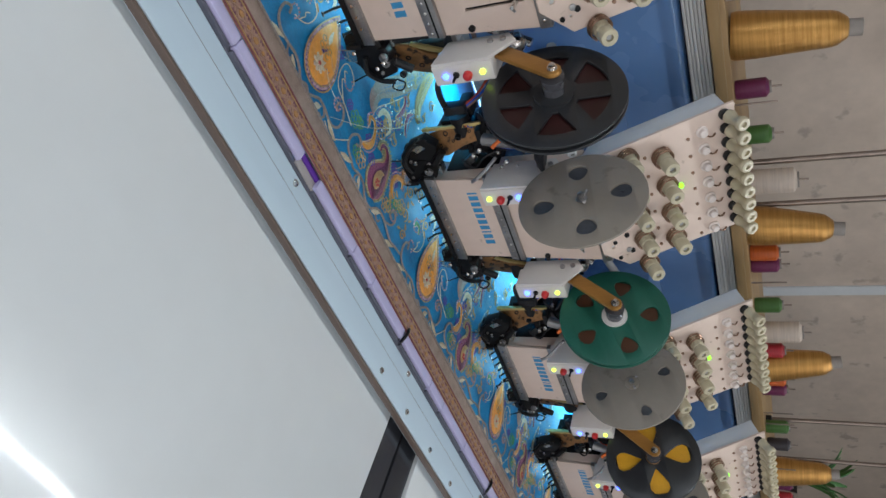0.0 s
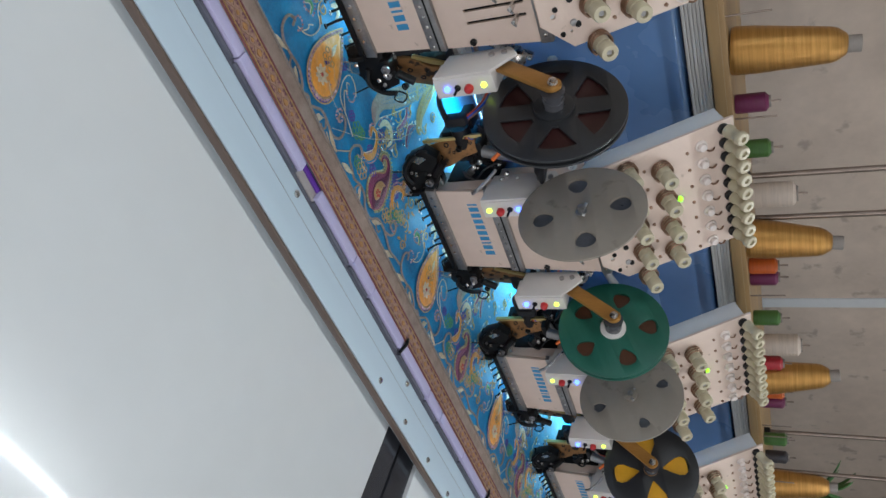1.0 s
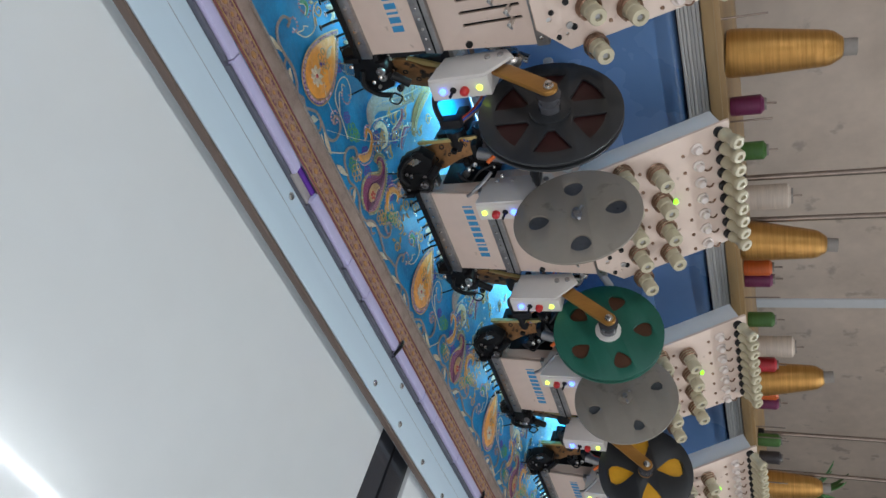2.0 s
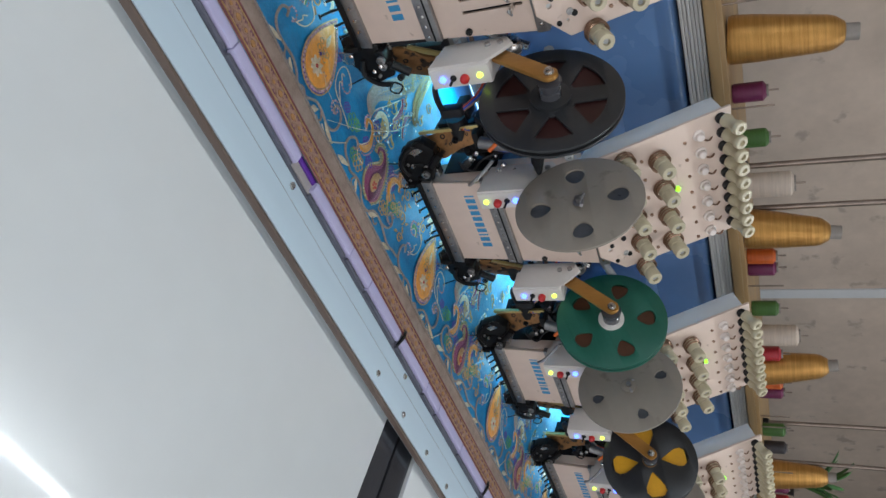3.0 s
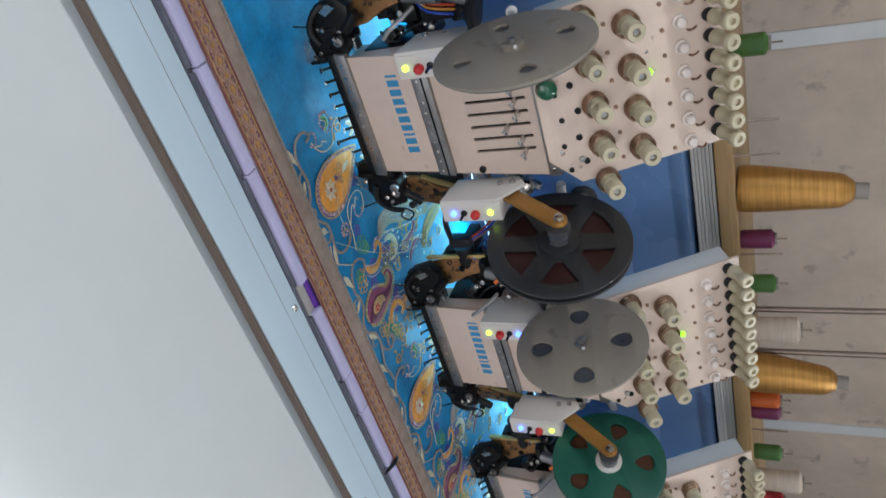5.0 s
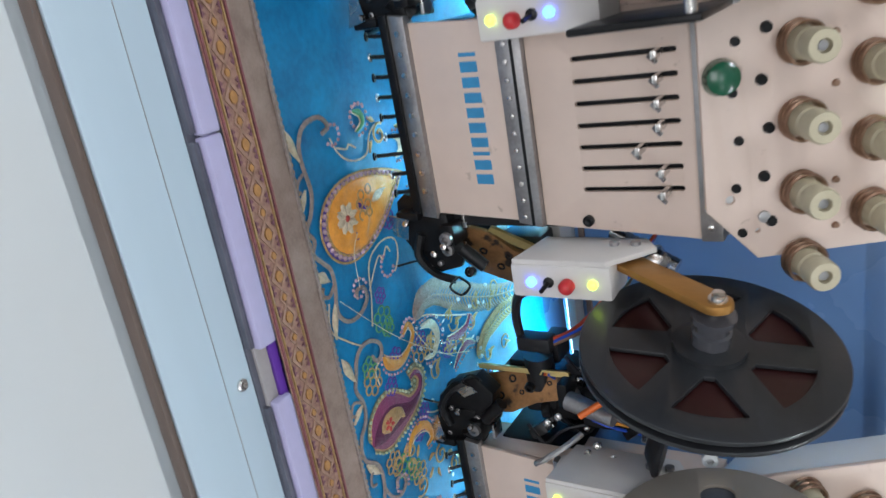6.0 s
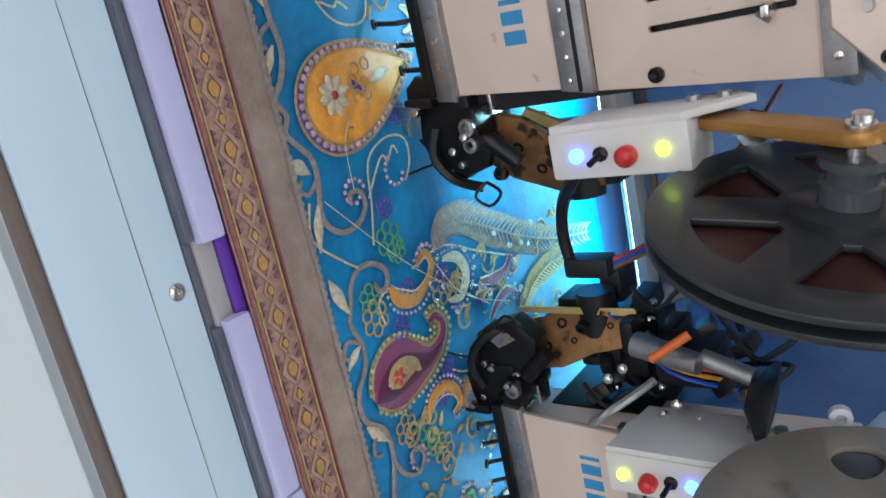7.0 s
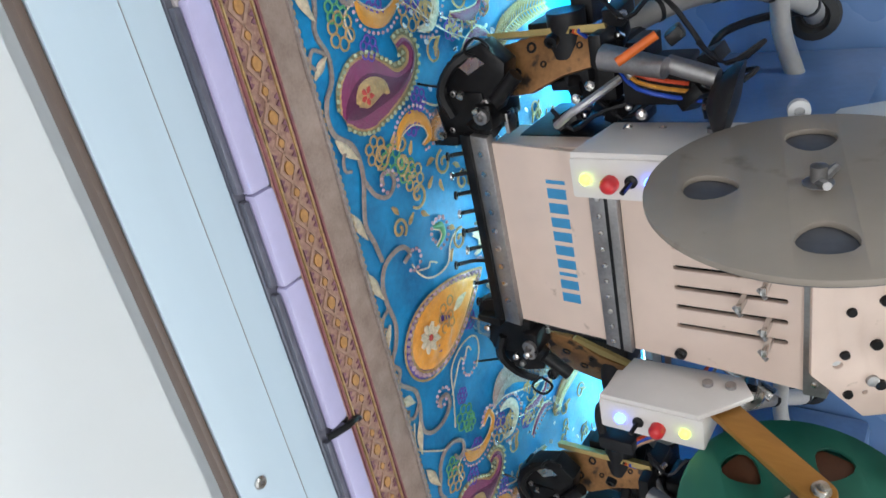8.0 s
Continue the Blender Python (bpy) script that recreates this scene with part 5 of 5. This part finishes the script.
for pts, r in ((VINE, 0.0021), (BRANCH, 0.0021), (RUNNER, 0.0021), (TWIG, 0.0019), ([(0.02, -0.093), (0.0245, -0.102), (0.031, -0.106), (0.034, -0.102)], 0.0016), ([(0.116, -0.089), (0.123, -0.098), (0.119, -0.1045), (0.113, -0.102)], 0.0017),
               ([(0.229, -0.086), (0.222, -0.098), (0.229, -0.104), (0.234, -0.1)], 0.0015), ([(0.29, -0.0865), (0.296, -0.097), (0.305, -0.099), (0.308, -0.093)], 0.0015)):
    cord(vine, pts, r)
motif("vine", vine, TH_BROWN, None, "grey-brown corded vine")
leaf = B()
for (u0, v0), (u1, v1), w in (((-0.018, -0.1065), (0.011, -0.096), 0.0048), ((0.033, -0.097), (0.05, -0.1065), 0.0034), ((0.1, -0.1055), (0.1115, -0.093), 0.005), ((0.131, -0.0935), (0.16, -0.101), 0.0042), ((0.178, -0.1005), (0.206, -0.09), 0.005), ((0.282, -0.1005), (0.303, -0.084), 0.0048), ((0.229, -0.0885), (0.24, -0.1035), 0.0036), ((0.335, -0.1045), (0.36, -0.096), 0.0042)):
    swelled(leaf, [(u0, v0, 0.0004), (u0 * 0.55 + u1 * 0.45, v0 * 0.55 + v1 * 0.45, w), (u1, v1, 0.0004)], 1.0, 0.0018, 0.0006, 0, 4)
motif("leaf", leaf, TH_SILVER, None, "pale silver leaves")
pearl = B()
for cu, cv, r, a0, tn in ((0.133, -0.06, 0.0105, 1.8, 0.85), (0.13, -0.014, 0.0125, 3.6, 0.62), (-0.001, -0.052, 0.0105, -0.8, 0.75), (0.332, -0.06, 0.0115, 1.0, 0.8), (0.2, -0.006, 0.0145, 1.9, 0.45), (-0.004, -0.016, 0.014, 2.4, 0.5), (0.24, 0.1, 0.0125, 0.4, 0.4)):
    bead_line(pearl, spiral(cu, cv, r, r * 0.55, a0, tn, 60), 0.0044, 0.0017)
motif("bead_curl", pearl, TH_PEARL, None, "curled rows of pearl beads")
fine = B()
for pts in ([(0.171, -0.053), (0.145, -0.046), (0.117, -0.04), (0.106, -0.022), (0.106, -0.004), (0.114, 0.004), (0.128, 0.002), (0.138, -0.006)], [(0.14, -0.047), (0.122, -0.032), (0.116, -0.024), (0.121, -0.02), (0.112, -0.012), (0.118, -0.008)],
            [(0.003, -0.056), (0.014, -0.051), (0.024, -0.041), (0.0285, -0.026), (0.026, -0.012), (0.012, -0.004), (0.006, 0.006)], [(0.012, -0.05), (0.016, -0.038), (0.013, -0.034), (0.018, -0.026)], [(0.128, -0.1), (0.15, -0.105), (0.168, -0.088), (0.182, -0.07)],
            [(0.225, 0.03), (0.24, 0.05), (0.25, 0.08), (0.262, 0.1)], [(0.2, -0.02), (0.196, 0.02), (0.214, 0.06), (0.232, 0.1)], [(0.29, 0.0), (0.3, 0.02), (0.296, 0.05), (0.306, 0.08)], [(0.203, -0.049), (0.21, -0.062), (0.226, -0.06)]):
    cord(fine, pts, 0.0009)
motif("fine_stem", fine, TH_SILVER, None, "fine silver stems")
for mm, lab, spots in ((TH_GREEN, "pale green looped blossom", ((0.172, -0.037, 0.0085), (0.182, -0.032, 0.006), (0.204, -0.068, 0.007), (0.318, -0.05, 0.008), (0.332, -0.036, 0.007))), (TH_GOLD, "gold looped blossom", ((0.218, -0.068, 0.0085), (0.225, 0.008, 0.009), (0.34, -0.03, 0.008), (0.3, 0.03, 0.007), (0.305, -0.064, 0.0075), (0.232, 0.026, 0.008))),
                       (TH_PURPLE, "violet looped blossom", ((0.236, -0.045, 0.006), (0.15, -0.034, 0.005), (0.213, -0.03, 0.006), (0.287, -0.004, 0.006), (0.25, 0.055, 0.006), (0.302, -0.018, 0.006), (0.217, 0.012, 0.006), (0.09, -0.001, 0.006)))):
    bl = B()
    for cu, cv, r in spots:
        blossom(bl, cu, cv, r, 6, r * 0.52)
    motif("blossom", bl, mm, None, lab)
dense = B()
rg = random.Random(11)
for i in range(26):
    cu, cv = rg.uniform(0.215, 0.37), rg.uniform(0.015, 0.2)
    cord(dense, spiral(cu, cv, rg.uniform(0.006, 0.013), 0.003, rg.uniform(0, 6), rg.uniform(0.6, 1.2), 10), 0.0011)
    a = rg.uniform(0, 6)
    swelled(dense, [(cu + 0.004, cv, 0.0004), (cu + 0.006 * math.cos(a), cv + 0.006 * math.sin(a), 0.0028), (cu + 0.014 * math.cos(a), cv + 0.014 * math.sin(a), 0.0004)], 1.0, 0.0014, 0.0006, 0, 4)
motif("curling_sprays", dense, TH_GOLD, None, "gold curling sprays")

scroll = B()
rg = random.Random(23)
for cu, cv, r in ((0.31, -0.06, 0.01), (0.325, -0.04, 0.009), (0.355, -0.03, 0.011), (0.37, -0.06, 0.009), (0.31, -0.035, 0.007), (0.015, 0.01, 0.01),
                  (0.345, 0.01, 0.011), (0.37, 0.03, 0.01), (0.03, 0.05, 0.011)):
    a = rg.uniform(0, 6)
    cord(scroll, spiral(cu, cv, r, 0.002, a, 1.3, 16), 0.0013)
    for d in (0.9, 2.4):
        lu, lv = cu + 1.25 * r * math.cos(a + d), cv + 1.25 * r * math.sin(a + d)
        swelled(scroll, [(lu, lv, 0.0004), (lu + 0.004 * math.cos(a + d + 0.6), lv + 0.004 * math.sin(a + d + 0.6), 0.0026), (lu + 0.011 * math.cos(a + d + 0.8), lv + 0.011 * math.sin(a + d + 0.8), 0.0004)], 1.0, 0.0014, 0.0006, 0, 4)
motif("curling_sprays", scroll, TH_GOLD, None, "gold scrolls with small leaves")

# loose mirror sequins caught in the stitching
flakes = B()
rg = random.Random(31)
for i in range(45):
    u, v = rg.uniform(0.2, 0.38), rg.uniform(-0.01, 0.15)
    lathe(flakes, at(u, v, 0.0022), (rg.uniform(-0.5, 0.5), rg.uniform(-0.6, 0.2), 1), [(0.0024, 0), (0.0019, 0.0003)], 7)
motif("sequin_scatter", flakes, mat("mirror_sequin", (0.75, 0.78, 0.8), 0.28, 0.8, vary=0.1, scale=60), None, "scattered shiny sequins")

# loose thread ends lying on the cloth
for pts in ([(0.2, 0.0), (0.24, 0.03), (0.27, 0.09)], [(0.085, -0.05), (0.1, -0.06), (0.13, -0.062)], [(0.13, -0.09), (0.2, -0.02), (0.26, 0.06)]):
    one = part("loose_thread", cord(B(), pts, 0.0004, 0.004), TH_SILVER, cloth, "fine loose thread")


# ---- thread cones, spools, pins and posts on the shelf ----
TH_MAGENTA = mat("wound_magenta_thread", (0.13, 0.014, 0.065), 0.4, vary=0.2, scale=10, bump=0.4, bump_scale=90, stretch=(1, 1, 20))
TH_LEAF = mat("wound_green_thread", (0.045, 0.12, 0.022), 0.4, vary=0.2, scale=10, bump=0.4, bump_scale=90, stretch=(1, 1, 20))
TH_FLAME = mat("wound_orange_thread", (0.5, 0.1, 0.015), 0.4, vary=0.2, scale=10, bump=0.4, bump_scale=90, stretch=(1, 1, 20))
TH_RUBY = mat("wound_red_thread", (0.36, 0.02, 0.03), 0.4, vary=0.2, scale=10, bump=0.4, bump_scale=90, stretch=(1, 1, 20))
TH_COAL = mat("wound_black_thread", (0.03, 0.025, 0.03), 0.4, vary=0.2, scale=10, bump=0.4, bump_scale=90, stretch=(1, 1, 20))
TH_PALE = mat("wound_white_thread", (0.5, 0.41, 0.34), 0.45, vary=0.2, scale=10, bump=0.4, bump_scale=90, stretch=(1, 1, 20))
POST_STEEL = mat("browned_steel", (0.24, 0.19, 0.16), 0.35, 0.8, vary=0.25, scale=40)
CORE = mat("grey_cardboard_core", (0.25, 0.22, 0.2), 0.7, vary=0.15)
SHELF_Y = 0.3


def gold_cone(x, lean, length, label):
    ob = thing("thread_cone", (x, SHELF_Y, SHELF_Z), label, "thread cone", "thread cones on the shelf")
    p, d = Vector((x, SHELF_Y, SHELF_Z + 0.0005)), Vector((lean, 0.0, 1))
    part("winding", lathe(B(), p, d, [(0.034, 0.0), (0.0365, 0.006), (0.0355, 0.035), (0.0262, length - 0.026), (0.024, length - 0.018), (0.016, length - 0.006), (0.013, length - 0.004)], 32), GOLD_CONE, ob, "shiny wound gold thread")
    part("core", lathe(B(), p, d, [(0.0125, length - 0.01), (0.0125, length + 0.014), (0.009, length + 0.014), (0.009, length + 0.002)], 18), CORE, ob, "grey cardboard core")
    return ob


def spool(x, thread, label, r=0.0155, h=0.05, dy=0.0):
    y = SHELF_Y + dy
    ob = thing("thread_spool", (x, y, SHELF_Z), label, "thread spool", "thread spools on the shelf")
    part("winding", lathe(B(), (x, y, SHELF_Z + 0.0005), (0, 0, 1), [(r * 0.9, 0), (r, 0.003), (r, h - 0.005), (r * 0.6, h)], 22), thread, ob)
    part("flange", lathe(B(), (x, y, SHELF_Z + 0.0005), (0, 0, 1), [(r * 0.62, h), (r * 0.62, h + 0.003), (r * 0.3, h + 0.003)], 16), CORE, ob)
    part("pin", rod(B(), (x, y, SHELF_Z + h), (x, y, SHELF_Z + h + 0.018), 0.0016, None, 8), POST_STEEL, ob)
    return ob


for x, lean, n in ((-0.875, 0.1, 0.165), (-0.475, 0.08, 0.165), (-0.071, 0.08, 0.162), (0.322, 0.12, 0.145), (0.747, -0.13, 0.145), (1.192, -0.06, 0.145), (1.59, 0.05, 0.15)):
    gold_cone(x, lean, n, "large shiny gold metallic thread cone on the plywood shelf")
for x, thread, word in ((-0.39, TH_FLAME, "orange"), (-0.425, TH_MAGENTA, "magenta"), (-0.3, TH_LEAF, "green"), (0.026, TH_MAGENTA, "magenta"), (0.117, TH_LEAF, "green"), (0.395, TH_FLAME, "orange"), (0.427, TH_MAGENTA, "magenta"), (0.545, TH_LEAF, "green"),
                        (0.692, TH_RUBY, "red"), (0.795, TH_FLAME, "orange"), (0.831, TH_MAGENTA, "magenta"), (0.985, TH_LEAF, "green"), (1.062, TH_COAL, "black"), (1.252, TH_MAGENTA, "magenta"), (1.324, TH_RUBY, "red"), (1.4, TH_LEAF, "green")):
    spool(x, thread, "small " + word + " thread spool on a steel pin")
for x in (0.223, 0.635, 1.46):
    spool(x, TH_PALE, "taller pale white thread spool on the plywood shelf", 0.022, 0.085, 0.004)
for x in (-0.2, -0.145, 0.035, 0.448, 0.887, 0.931, 1.13):
    pin = thing("spool_pin", (x, 0.272, SHELF_Z), "bare thin steel spool pin", "pin", "bare spool pins")
    part("shaft", rod(B(), (x, 0.272, SHELF_Z), (x, 0.272, SHELF_Z + 0.062), 0.0015, None, 8), POST_STEEL, pin)
for x, y in ((0.2, 0.33), (0.3, 0.33), (1.0, 0.33), (1.175, 0.33), (-0.62, 0.33)):
    post = thing("thread_post", (x, y, SHELF_Z), "tall thin steel thread guide post", "post", "thread guide posts")
    part("shaft", rod(B(), (x, y, SHELF_Z), (x, y, 1.95), 0.0052, None, 14), POST_STEEL, post)
    part("socket", lathe(B(), (x, y, SHELF_Z), (0, 0, 1), [(0.01, 0), (0.01, 0.012), (0.006, 0.014)], 14), BLACK_PLASTIC, post)

# potted plant at the far end of the shelf
plant = thing("potted_plant", (1.45, 0.43, SHELF_Z), "small green blade-leaved plant in a dark pot", "plant")
part("pot", lathe(B(), (1.45, 0.43, SHELF_Z), (0, 0, 1), [(0.03, 0), (0.04, 0.055), (0.042, 0.06), (0.037, 0.06), (0.035, 0.05)], 20), BLACK_PLASTIC, plant)
LEAF = mat("plant_leaf_green", (0.05, 0.14, 0.04), 0.45, vary=0.3, scale=30)
rg = random.Random(3)
for i in range(14):
    a, reach, top = rg.uniform(0, 6.28), rg.uniform(0.04, 0.12), rg.uniform(0.1, 0.17)
    blade = B()
    hose(blade, [(1.45, 0.43, SHELF_Z + 0.05), (1.45 + reach * 0.4 * math.cos(a), 0.43 + reach * 0.4 * math.sin(a), SHELF_Z + 0.05 + top * 0.7), (1.45 + reach * math.cos(a), 0.43 + reach * math.sin(a), SHELF_Z + 0.05 + top)], 0.0065, 6, 0.3, True)
    part("leaf", blade, LEAF, plant)
